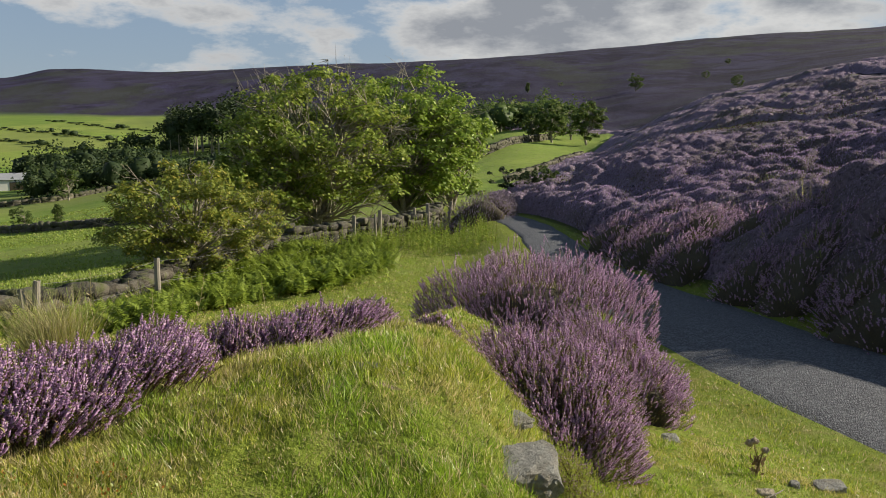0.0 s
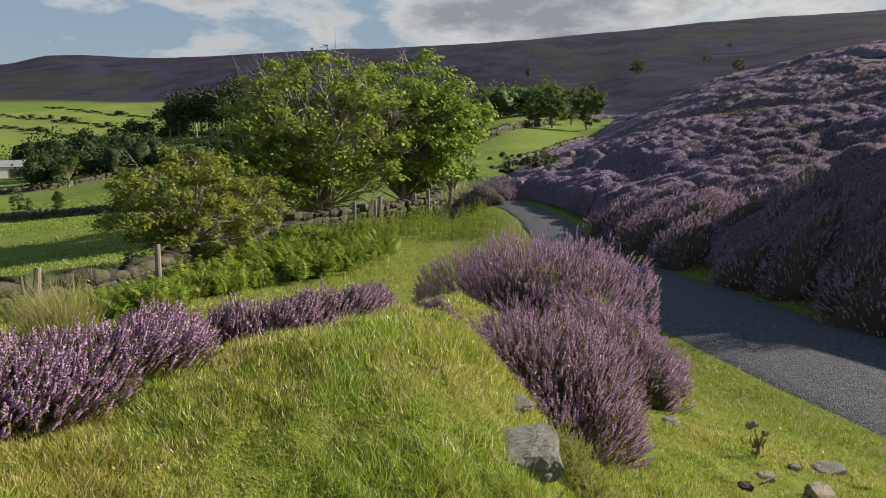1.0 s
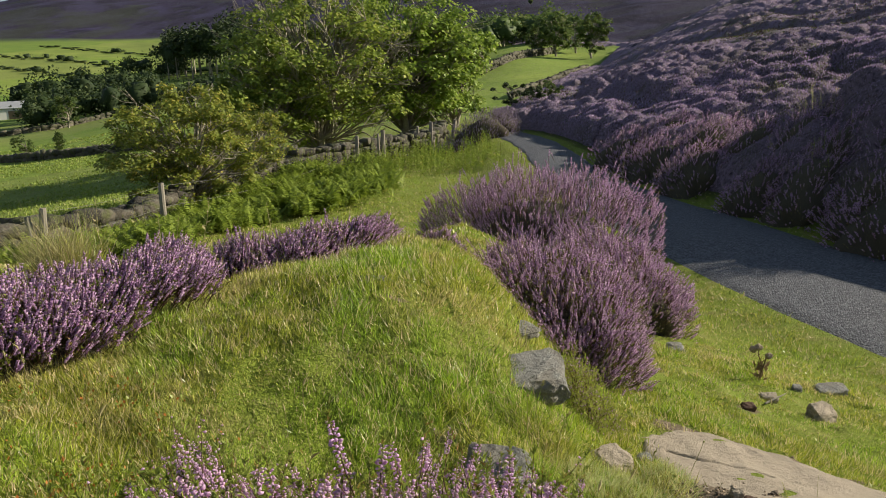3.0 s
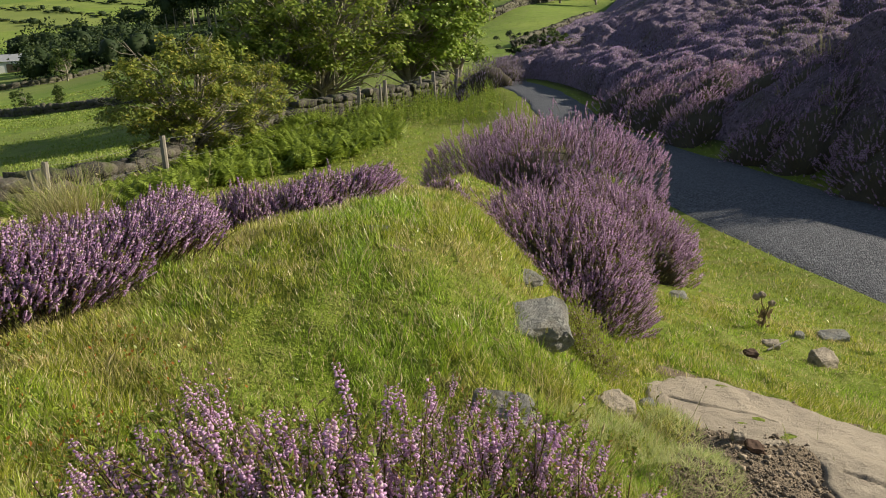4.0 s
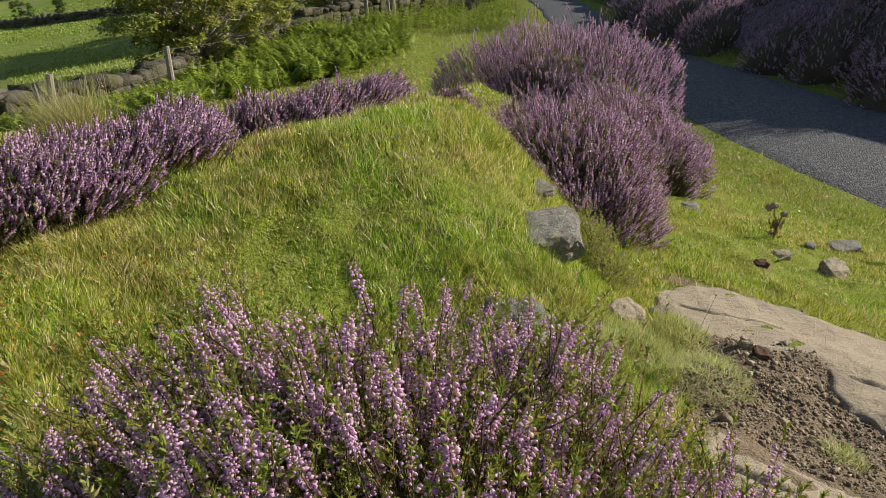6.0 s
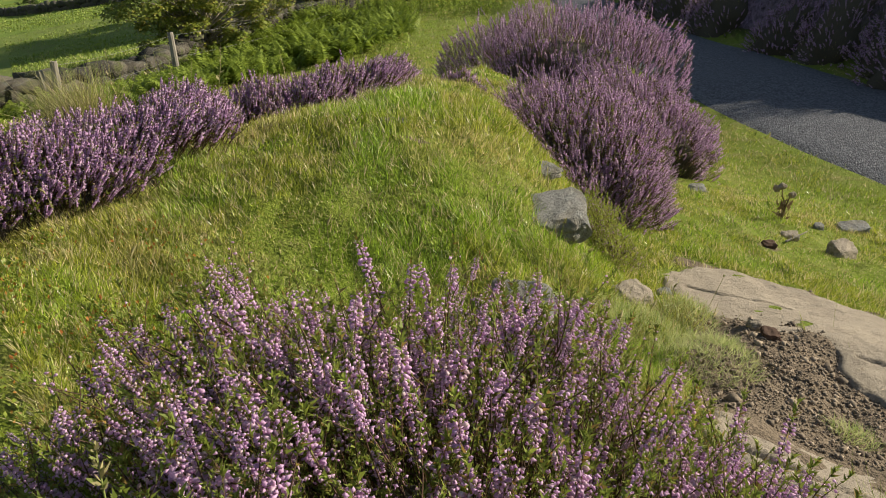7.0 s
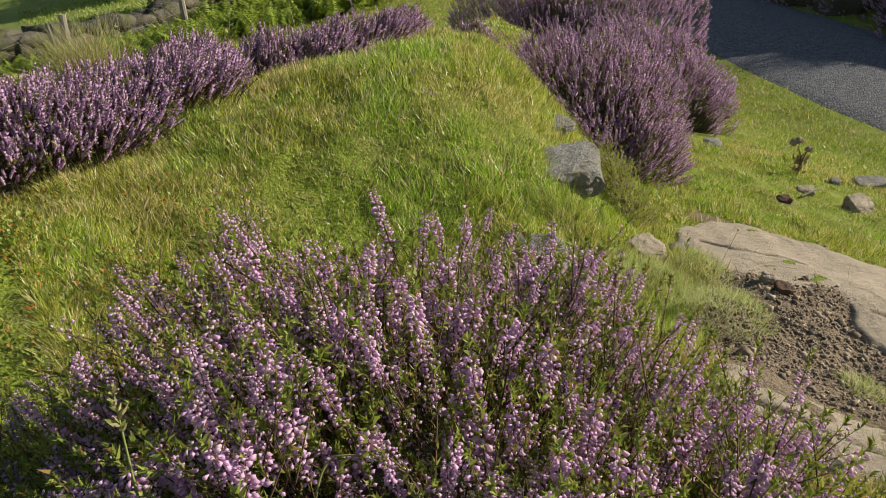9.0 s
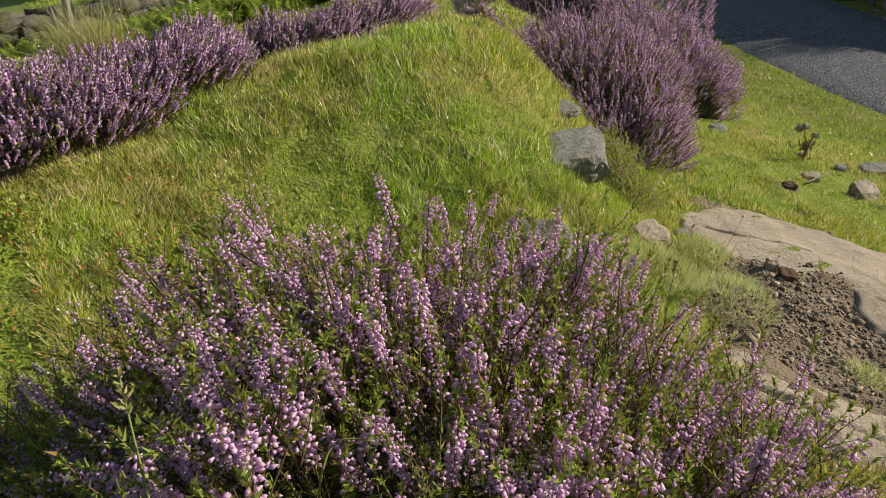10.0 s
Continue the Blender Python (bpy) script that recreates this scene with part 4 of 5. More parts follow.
# ------------------------------------------------------------------ rocks, slab, earth
def rock_mesh(seed, sx, sy, sz, rough=0.12, level=5):
    """A broken block: the hull of a few jittered corners, its faces made uneven."""
    rng = np.random.default_rng(seed)
    bm = bmesh.new()
    for x in (-1, 1):
        for y in (-1, 1):
            for z in (-1, 1):
                top = rng.uniform(0.75, 1.0) if y > 0 else rng.uniform(0.2, 0.6)
                bm.verts.new((x * rng.uniform(0.5, 1.0), y * rng.uniform(0.5, 1.0), top if z > 0 else -1.0))
    for _ in range(9):
        w, k = rng.uniform(0, 6.28), rng.uniform(0.8, 1.05)
        bm.verts.new((math.cos(w) * k, math.sin(w) * k, rng.uniform(-0.6, 0.85) - 0.25 * (math.sin(w) < 0)))
    bmesh.ops.convex_hull(bm, input=bm.verts)
    bmesh.ops.delete(bm, geom=[v for v in bm.verts if not v.link_faces], context="VERTS")
    bmesh.ops.triangulate(bm, faces=bm.faces)
    bmesh.ops.subdivide_edges(bm, edges=[e for e in bm.edges if e.calc_length() > 0.2], cuts=level, use_grid_fill=True)
    bmesh.ops.triangulate(bm, faces=bm.faces)
    for _ in range(3):
        bmesh.ops.smooth_vert(bm, verts=bm.verts, factor=0.5, use_axis_x=True, use_axis_y=True, use_axis_z=True)
    for v in bm.verts:
        q = v.co * 2.3 + Vector((seed, seed * 0.3, 0))
        v.co *= 1 + rough * (1.3 * noise.noise(q) + 0.8 * noise.noise(q * 2.9) + 0.5 * noise.noise(q * 8))
        v.co.x, v.co.y, v.co.z = v.co.x * sx, v.co.y * sy, v.co.z * sz
    me = bpy.data.meshes.new("rock")
    bm.to_mesh(me)
    bm.free()
    return me


def rock(name, x, y, sx, sy, sz, seed, mat, label, sink=0.3, turn=0.0, group="stones in the turf"):
    me = rock_mesh(seed, sx, sy, sz)
    me.materials.append(mat)
    ob = put(name, me, None, label, "rock", group)
    ob.matrix_world = pose(x, y, on_ground(x, y) + sz * (1 - 2 * sink), 0, 0, turn)
    return ob


rock("rock", 0.262, 2.33, 0.142, 0.10, 0.072, 61, grey_rock, "grey lichened gritstone rock set in the turf", 0.42, 10)
rock("rock", 0.115, 1.72, 0.095, 0.075, 0.105, 62, grey_rock, "blue-grey boulder half hidden by heather", 0.36, -20)
rock("rock", 0.50, 2.13, 0.075, 0.055, 0.04, 63, sandstone, "pale rounded stone in a grassy bank", 0.42, 30)
rock("flat_rock", 0.27, 2.76, 0.06, 0.08, 0.02, 64, grey_rock, "flat mossy stone among dry grass", 0.62, 40)
rock("flat_rock", 0.30, 2.44, 0.05, 0.035, 0.02, 65, grey_rock, "small flat stone behind a grey rock", 0.75, 15)
rock("flat_rock", -0.26, 2.54, 0.06, 0.03, 0.022, 66, grey_rock, "flat grey stone flush with the turf", 0.66, 10)
rock("rock", 1.54, 4.92, 0.085, 0.06, 0.05, 67, grey_rock, "rounded stone at the foot of the heather", 0.35)
rock("rock", 1.90, 3.58, 0.085, 0.06, 0.085, 68, sandstone, "upright brown stone standing in the grass", 0.34, 25)
rock("flat_rock", 2.28, 4.22, 0.10, 0.06, 0.035, 69, grey_rock, "flat pale stone lying in the grass", 0.3, 5)
rock("pebble", 2.02, 4.12, 0.035, 0.03, 0.025, 70, grey_rock, "small pale pebble in the grass", 0.3)
rock("pebble", 1.68, 3.72, 0.05, 0.03, 0.03, 71, sandstone, "small brown stone beside a dry stick", 0.3)
rock("rock", 0.565, 1.02, 0.055, 0.045, 0.05, 72, sandstone, "dark brown stone at the edge of the slab", 0.25)
rock("clod", 0.81, 1.945, 0.022, 0.02, 0.022, 73, sandstone, "brown lump of stone on bare earth", 0.2, 0, "lumps on bare earth")
rock("clod", 0.845, 1.90, 0.028, 0.022, 0.02, 74, heather_wood, "dark earth clod beside the slab", 0.2, 0, "lumps on bare earth")
rock("clod", 1.42, 3.35, 0.035, 0.03, 0.022, 75, heather_wood, "dark earth clod in the grass", 0.3, 0, "lumps on bare earth")
rock("pebble", 0.62, 2.23, 0.03, 0.02, 0.018, 76, grey_rock, "small stone beside the grassy bank", 0.3)


def slab(outline, seed, lift, cracks, label):
    """A worn bed of rock: gently rolling, cracked and flaking towards its broken edge."""
    o = np.array(outline)
    lo, hi = o.min(0) - 0.06, o.max(0) + 0.06
    nx, ny = int((hi[0] - lo[0]) / 0.009), int((hi[1] - lo[1]) / 0.009)
    gx, gy = np.meshgrid(np.linspace(lo[0], hi[0], nx), np.linspace(lo[1], hi[1], ny))
    x, y = gx.ravel(), gy.ravel()

    def away(pts, loop):
        d = np.full(len(x), 9.0)
        for (ax, ay), (bx, by) in zip(pts, pts[1:] + (pts[:1] if loop else [])):
            t = np.clip(((x - ax) * (bx - ax) + (y - ay) * (by - ay)) / ((bx - ax) ** 2 + (by - ay) ** 2), 0, 1)
            d = np.minimum(d, np.hypot(x - ax - t * (bx - ax), y - ay - t * (by - ay)))
        return d
    sd = away(outline, True) * np.where(inside(x, y, outline), 1, -1) + 0.028 * fbm(x, y, 14.0, 4, seed)
    flake = 0.004 * step(sd + 0.03 * fbm(x, y, 7.0, 3, seed + 2), 0.055, 0.062) + 0.003 * step(sd + 0.06 * fbm(x, y, 5.0, 3, seed + 4), 0.14, 0.146)
    z = height(x, y) * 0.35 + 0.65 * smoothed(x, y) + lift - 0.007 + flake + 0.012 * fbm(x, y, 2.2, 3, seed) + 0.004 * fbm(x * 0.5 + y, y * 2.5 - x, 13.0, 4, seed)
    for line in cracks:
        z = z - 0.022 * np.exp(-(away(line, False) / (0.007 + 0.004 * fbm(x, y, 12.0, 2))) ** 2)
    z = z - 0.06 * (1 - step(sd, -0.03, 0.03))
    i = np.arange(nx * ny).reshape(ny, nx)
    f = np.stack([i[:-1, :-1], i[:-1, 1:], i[1:, 1:], i[1:, :-1]], -1).reshape(-1, 4)
    f = f[(sd > -0.04)[f].all(1)]
    return put("rock_slab", build_mesh("rock_slab", np.c_[x, y, z], f, [sandstone], smooth=True), None, label, "rock slab", "worn sandstone slabs")


def smoothed(x, y):
    return sum(height(x + a, y + b) for a, b in ((-0.1, 0), (0.1, 0), (0, -0.1), (0, 0.1))) / 4


slab(SLABS[0], 3, 0.012, [[(0.74, 2.40), (0.84, 2.33), (0.95, 2.30), (1.06, 2.27)], [(1.10, 1.88), (1.25, 1.80), (1.45, 1.78)]], "tan sandstone slab worn smooth with a crack along it")
slab(SLABS[1], 5, 0.008, [[(0.52, 1.30), (0.66, 1.20), (0.80, 1.12)]], "lower sandstone slab half covered by earth")


def crumbs(count, seed):
    rng = np.random.default_rng(seed)
    pile = Pile()
    v = np.array([(1, 0, 0), (-1, 0, 0), (0, 1, 0), (0, -1, 0), (0, 0, 1), (0, 0, -1)]) * np.array((1.0, 0.8, 0.7))
    f = np.array([(4, 0, 2), (4, 2, 1), (4, 1, 3), (4, 3, 0), (5, 2, 0), (5, 1, 2), (5, 3, 1), (5, 0, 3)])
    x, y = rng.normal(0.80, 0.24, count), rng.normal(1.62, 0.34, count)
    ok = (soil_mask(x, y) > 0.25) & ~inside(x, y, SLABS[1])
    x, y = x[ok], y[ok]
    size = 0.0026 * np.exp(rng.normal(0, 0.65, len(x)))
    m = turns(rng, len(x), 0.8, (1, 1)) * size[:, None, None] * rng.uniform(0.6, 1.4, (len(x), 1, 3))
    pile.add((v, f, np.zeros(8, int)), m, np.c_[x, y, height(x, y) + 0.002])
    return put("soil_crumbs", pile.mesh("soil_crumbs", [earth_crumb]), None, "crumbled brown earth and small stones", "soil", "", "stuff")


earth_crumb = material("earth_crumb", lambda n, p: (n.mix(island(n), (0.09, 0.07, 0.05), (0.34, 0.27, 0.19)), n.noise(p, 90, 4), 0.004), 0.95)
crumbs(9000, 77)


def dry_stick():
    t = tube([(0, 0, 0.015), (0.05, 0.03, 0.02), (0.10, 0.05, 0.03), (0.15, 0.10, 0.022)], [0.006, 0.005, 0.004, 0.002], 5)
    ob = put("dry_stick", build_mesh("dry_stick", t[0], t[1], [post_wood]), None, "pale dry stick lying in the grass", "stick")
    ob.location = (1.62, 3.62, on_ground(1.62, 3.62))


dry_stick()


def thistle(x, y):
    """A dead thistle: leaning stem, curled leaves and woolly heads."""
    rng = np.random.default_rng(81)
    root = tagged(new("dead_thistle"), "dead brown thistle with woolly seed heads in the grass", "thistle")
    root.location = (x, y, on_ground(x, y))
    stem = merge(tube([(0, 0, 0), (0.02, 0, 0.08), (0.045, 0.01, 0.16)], [0.006, 0.005, 0.004], 5), tube([(0.0, 0, 0.03), (-0.05, 0.01, 0.06)], [0.004, 0.002], 4),
                 tube([(0.02, 0, 0.08), (-0.01, 0.0, 0.17), (-0.012, 0.0, 0.205)], [0.004, 0.003, 0.003], 4))
    put("stem", build_mesh("stem", stem[0], stem[1], [thistle_brown]), root)
    pile = Pile()
    k = 26
    pile.add(scale_leaf(0.06, 0.012, 0), turns(rng, k, 0.7, (0.5, 1.2)), np.c_[rng.normal(0.01, 0.02, (k, 2)), rng.uniform(0.0, 0.1, k)])
    put("leaves", pile.mesh("leaves", [thistle_brown]), root)
    for hx, hz in ((-0.012, 0.215), (-0.045, 0.205), (0.05, 0.16)):
        bm = bmesh.new()
        bmesh.ops.create_icosphere(bm, subdivisions=2, radius=0.02)
        for v in bm.verts:
            v.co *= rng.uniform(0.75, 1.25)
        me = bpy.data.meshes.new("seed_head")
        bm.to_mesh(me)
        bm.free()
        me.materials.append(thistle_wool)
        ob = put("seed_head", me, root, "pale woolly seed head")
        ob.location = (hx, 0, hz)


thistle_brown = material("thistle_brown", lambda n, p: (n.mix(n.noise(p, 60), (0.10, 0.075, 0.04), (0.28, 0.2, 0.11)), None, 0), 0.9, 0.2)
thistle_wool = material("thistle_wool", lambda n, p: (n.mix(n.noise(p, 90), (0.28, 0.21, 0.14), (0.5, 0.42, 0.32)), n.noise(p, 150), 0.01), 0.95, 0.2)
thistle(1.78, 4.1)


# ------------------------------------------------------------------ dry stone wall and fence
def bearing(deg, r):
    return r * math.sin(radians(deg)), r * math.cos(radians(deg))


def stone_template(rng):
    """A rough block with its corners knocked off."""
    v = []
    for z in (-1, 1):
        for x, y in ((-1, -0.75), (-0.75, -1), (0.75, -1), (1, -0.75), (1, 0.75), (0.75, 1), (-0.75, 1), (-1, 0.75)):
            k = 1 + rng.normal(0, 0.16)
            v.append((x * k * 0.5, y * k * 0.5, z * 0.36 * (1 + rng.normal(0, 0.1))))
    v += [(x * 1.12, y * 1.12, 0.08) for x, y, _ in v[:8]]
    v += [(rng.normal(0, 0.1), rng.normal(0, 0.1), -0.45), (rng.normal(0, 0.1), rng.normal(0, 0.1), 0.5)]
    f = []
    for j in range(8):
        k = (j + 1) % 8
        f += [(j, k, 16 + k), (j, 16 + k, 16 + j), (16 + j, 16 + k, 8 + k), (16 + j, 8 + k, 8 + j), (24, k, j), (25, 8 + j, 8 + k)]
    return np.array(v), np.array(f), np.zeros(len(f), int)


def dry_stone_wall(points, tall, seed, label, apart=0, length=0.34):
    """Courses of rough stones along a line; the first ones as pieces of their own, the rest joined."""
    rng = np.random.default_rng(seed)
    wall = tagged(new("dry_stone_wall"), label, "wall")
    shapes = [stone_template(rng) for _ in range(6)]
    shared = [build_mesh("stone", *t[:2], [wall_stone]) for t in shapes]
    pile, made = Pile(), 0
    line = np.array(points, float)
    seg = np.hypot(*np.diff(line, axis=0).T)
    along = np.concatenate([[0], np.cumsum(seg)])
    d = 0.0
    while d < along[-1]:
        size = length * rng.uniform(0.75, 1.3)
        rise = max(0.19, length * 0.5)
        for course in range(max(2, int(round(tall / rise)))):
            broken = 0.5 + 0.5 * float(fbm(np.array([d]), np.array([1.0]), 0.25, 3, seed)[0])
            if course > 1 and course * rise > tall * (0.55 + 0.6 * broken):
                continue
            for leaf in (-0.5, 0.5):
                s = d + rng.uniform(0, 0.5) * size
                x, y = np.interp(s, along, line[:, 0]), np.interp(s, along, line[:, 1])
                x2, y2 = np.interp(s + 0.2, along, line[:, 0]), np.interp(s + 0.2, along, line[:, 1])
                way = math.atan2(y2 - y, x2 - x) if (x2 - x, y2 - y) != (0, 0) else 0.0
                px, py = x - math.sin(way) * leaf * 0.3, y + math.cos(way) * leaf * 0.3
                m = pose(px, py, on_ground(px, py) + 0.08 + course * rise + rng.normal(0, 0.02), rng.normal(0, 10), rng.normal(0, 10), math.degrees(way) + rng.normal(0, 12))
                m = m @ Matrix.Diagonal((size * rng.uniform(0.85, 1.2), 0.34 * rng.uniform(0.8, 1.2), 1.26 * rise * rng.uniform(0.8, 1.35), 1))
                k = int(rng.integers(0, 6))
                if made < apart:
                    ob = put("stone", shared[k], wall)
                    ob.matrix_basis = m
                    made += 1
                else:
                    a = np.array(m)
                    pile.add(shapes[k], a[None, :3, :3], a[None, :3, 3])
        d += size * 1.02
    if pile.count:
        put("wall_stones", pile.mesh("wall_stones", [wall_stone]), wall, "", "", "", "stuff")
    return wall


def wall_line(y0, y1):
    return [(float(smooth_interp(y, WALL_Y, WALL_X)), float(y)) for y in np.arange(y0, y1, 0.5)]


dry_stone_wall(wall_line(10.5, 25.0), 0.56, 101, "tumbledown mossy dry stone wall below the bank", 300, 0.33)
dry_stone_wall(wall_line(24.6, 36.0), 0.9, 102, "broken dry stone wall overgrown under the trees", 300, 0.4)


def post_mesh(tall, thick, seed):
    bm = bmesh.new()
    bmesh.ops.create_cone(bm, cap_ends=True, segments=9, radius1=thick, radius2=thick * 0.9, depth=tall)
    bmesh.ops.translate(bm, vec=(0, 0, tall / 2 - 0.1), verts=bm.verts)
    rng = np.random.default_rng(seed)
    for v in bm.verts:
        v.co.x += rng.normal(0, thick * 0.06)
        v.co.z += rng.normal(0, 0.012)
    return bm


FENCE = ((-29.3, 12.9, 0.78, -4, 0.05), (-28.8, 12.9, 0.88, 5, 0.06), (-20.9, 15.2, 1.08, 1, 0.06), (-6.7, 26.4, 1.15, 0, 0.07), (-5.1, 27.0, 1.1, -2, 0.05),
         (-4.75, 27.2, 1.25, 1, 0.075), (-2.15, 30.2, 1.15, 0, 0.06), (-1.15, 31.0, 1.25, 1, 0.08), (0.35, 32.0, 1.2, -9, 0.07))


def fence():
    root = tagged(new("wire_fence"), "old wooden fence posts with slack barbed wire along the wall", "fence")
    tops = []
    for i, (az, r, tall, lean, thick) in enumerate(sorted(FENCE, key=lambda q: q[1])):
        x, y = bearing(az, r)
        ob = part("post", post_mesh(tall, thick, i), post_wood, root)
        ob.matrix_basis = pose(x, y, on_ground(x, y), 0, lean, 20 * i)
        tops.append(np.array(ob.matrix_basis @ Vector((0, 0, tall - 0.16))))
    for drop in (0.0, 0.4):
        chain = [np.array((*bearing(-40, 11.5), 0)) * (1, 1, 0) + (0, 0, tops[0][2] - 0.15)] + tops
        for i in range(len(chain) - 1):
            a, b = chain[i] - (0, 0, drop), chain[i + 1] - (0, 0, drop)
            sag = 0.02 * np.linalg.norm(b - a)
            pts = [a + (b - a) * t - (0, 0, sag * 4 * t * (1 - t)) for t in np.linspace(0, 1, 9)]
            t = tube(pts, [0.002] * 9, 4)
            put("wire", build_mesh("wire", t[0], t[1], [wire_metal]), root)


fence()


# ------------------------------------------------------------------ bracken and weeds
def frond(rng, length):
    """An arching bracken frond with tapering rows of leaflets."""
    parts, droop = [], rng.uniform(0.35, 0.7)
    def spine(t):
        return np.array((length * droop * t * t, 0, length * (t - 0.35 * t * t)))
    parts.append(tube([spine(t) for t in (0, 0.3, 0.6, 1.0)], [0.006, 0.005, 0.004, 0.001], 3))
    for i in range(13):
        t = 0.2 + 0.8 * i / 13
        k = length * 0.36 * (1 - t) ** 0.7 * min(1, (t - 0.1) * 5) + 0.012
        for side in (-1, 1):
            way = np.array((0.45, side, -0.12 + rng.normal(0, 0.15)))
            way /= np.linalg.norm(way)
            w = np.array((0.8, -side * 0.3, 0.25)) * 0.02 * length / 0.6
            p = spine(t)
            v = np.array([p - w * 0.5, p + way * k * 0.4 + w, p + way * k - (0, 0, 0.15 * k), p + way * k * 0.4 - w])
            parts.append((v, np.array([(0, 1, 2), (0, 2, 3)]), np.zeros(2, int)))
    return merge(*parts)


brk = np.random.default_rng(111)
FRONDS = [frond(brk, 0.6) for _ in range(7)]
FROND_MESH = [build_mesh("frond", t[0], t[1], [bracken_leaf]) for t in FRONDS]


def bracken(x, y, wide, tall, count, seed):
    rng = np.random.default_rng(seed)
    off = np.c_[rng.normal(0, wide * 0.42, (count, 2)), np.zeros(count)]
    off[:, 2] = height(x + off[:, 0], y + off[:, 1]) - on_ground(x, y)
    m = turns(rng, count, 0.25, (tall / 0.75 * 0.7, tall / 0.75 * 1.2))
    clump = tagged(new("bracken_clump"), "dense green bracken clump growing against the wall", "bracken", "bracken along the wall")
    clump.location = (x, y, on_ground(x, y))
    for i in range(count):
        ob = put("frond", FROND_MESH[int(rng.integers(0, len(FROND_MESH)))], clump)
        ob.matrix_basis = Matrix.Translation(off[i]) @ Matrix(m[i].tolist()).to_4x4()


FRONT_Y, FRONT_X = (8.5, 11, 12, 14, 16, 17.5, 20.3, 24, 27), (-5.2, -4.9, -4.5, -4.6, -3.2, -2.2, -1.7, -1.8, -2.2)
CLUMPS = ((-4.45, 10.9, 0.62, 0.80), (-4.75, 11.3, 0.5, 0.7), (-4.95, 13.0, 0.5, 0.55), (-4.3, 14.2, 0.6, 0.75), (-4.65, 14.7, 0.5, 0.6), (-3.85, 15.4, 0.45, 0.5),
          (-3.3, 16.2, 0.6, 0.85), (-2.8, 16.6, 0.6, 0.95), (-3.5, 17.2, 0.6, 0.95), (-2.4, 17.5, 0.55, 0.9), (-2.9, 18.0, 0.6, 0.95), (-2.0, 18.6, 0.6, 0.8), (-1.8, 19.9, 0.55, 0.65))
for i, (bx, by, wide, tall) in enumerate(CLUMPS):
    bracken(bx, by, wide, tall, 85, 120 + i)
for i in range(14):
    by = 10.2 + 4.2 * (i + brk.uniform(0, 1)) / 14
    bracken(float(smooth_interp(by, WALL_Y, WALL_X)) + 0.55 + 1.3 * brk.uniform(), by, 0.5, 0.36 + 0.2 * brk.uniform(), 44, 200 + i)
for i in range(48):
    by = 10.6 + 14.9 * ((i + brk.uniform(0, 1)) / 48) ** 1.1
    lo, hi = float(smooth_interp(by, WALL_Y, WALL_X)) + 0.7, float(np.interp(by, FRONT_Y, FRONT_X)) - 0.1
    bx = lo + max(0.0, hi - lo) * brk.uniform(0, 1)
    bracken(bx, by, 0.5, (0.38 if by < 15.5 else 0.6) + 0.3 * brk.uniform(), 44, 140 + i)


def weed(rng, tall):
    parts = [tube([(0, 0, 0), (0.01, 0, tall * 0.6), (0, 0.01, tall)], [0.006, 0.005, 0.002], 3)]
    for i in range(16):
        t = (i + 1) / 17
        w = i * 2.4
        parts.append(place(scale_leaf(0.16 * (1.1 - t), 0.03 * (1.2 - t), 0), aim((math.cos(w), math.sin(w), 0.45)), np.array((0, 0, tall * t))))
    return merge(*parts)


def weeds(name, az0, az1, r0, r1, count, seed, tall, mat, label):
    rng = np.random.default_rng(seed)
    a, r = rng.uniform(az0, az1, count), rng.uniform(r0, r1, count)
    x, y = r * np.sin(np.radians(a)), r * np.cos(np.radians(a))
    ok = (np.abs(x - road_x(y)) > road_half(y) + 0.7) & (x > smooth_interp(y, WALL_Y, WALL_X) + 0.3)
    x, y = x[ok], y[ok]
    pile = Pile()
    for k in range(3):
        who = np.arange(k, len(x), 3)
        pile.add(weed(rng, tall), turns(rng, len(who), 0.12, (0.6, 1.2)), np.c_[x, y, height(x, y)][who])
    return put(name, pile.mesh(name, [mat]), None, label, "weeds", "", "stuff")


weeds("tall_weeds", -12.0, 4.6, 22.5, 29.8, 700, 171, 0.7, bracken_leaf, "light green thistles and nettles below the fence")
def pasture_tufts(count, seed):
    """Rough grass standing in the field below the wall."""
    rng = np.random.default_rng(seed)
    r, a = np.exp(rng.uniform(math.log(17), math.log(110), count)), np.radians(rng.uniform(-31, -9, count))
    x, y = r * np.sin(a), r * np.cos(a)
    ok = (smooth_interp(y, WALL_Y, WALL_X) - x > 0.6) & (fbm(x * 0.7, y, 0.35, 4, 6.0) > -0.1 + 0.25 * rng.normal(0, 1, count))
    x, y, r = x[ok], y[ok], r[ok]
    n = len(x)
    m = turns(rng, n, 0.4, (0.6, 1.5)) * np.stack([r * 0.013, np.full(n, 0.09), np.full(n, 0.075)], 1)[:, None, :]
    pile = Pile()
    for k in range(4):
        pile.add(BLADES[k], m[k::4], np.c_[x, y, height(x, y)][k::4])
    return put("pasture_grass", pile.mesh("pasture_grass", [grass_field]), None, "rough grazed pasture grass with rushes", "grass", "", "stuff")


pasture_tufts(60000, 174)
weeds("bank_weeds", 10, 29, 12, 22, 130, 173, 0.5, grass_dry, "pale grass stems standing among the heather")
weeds("tall_weeds", -28, -12, 10.5, 13, 9, 172, 0.9, grass_dry, "yellowing dock stems among the bracken")


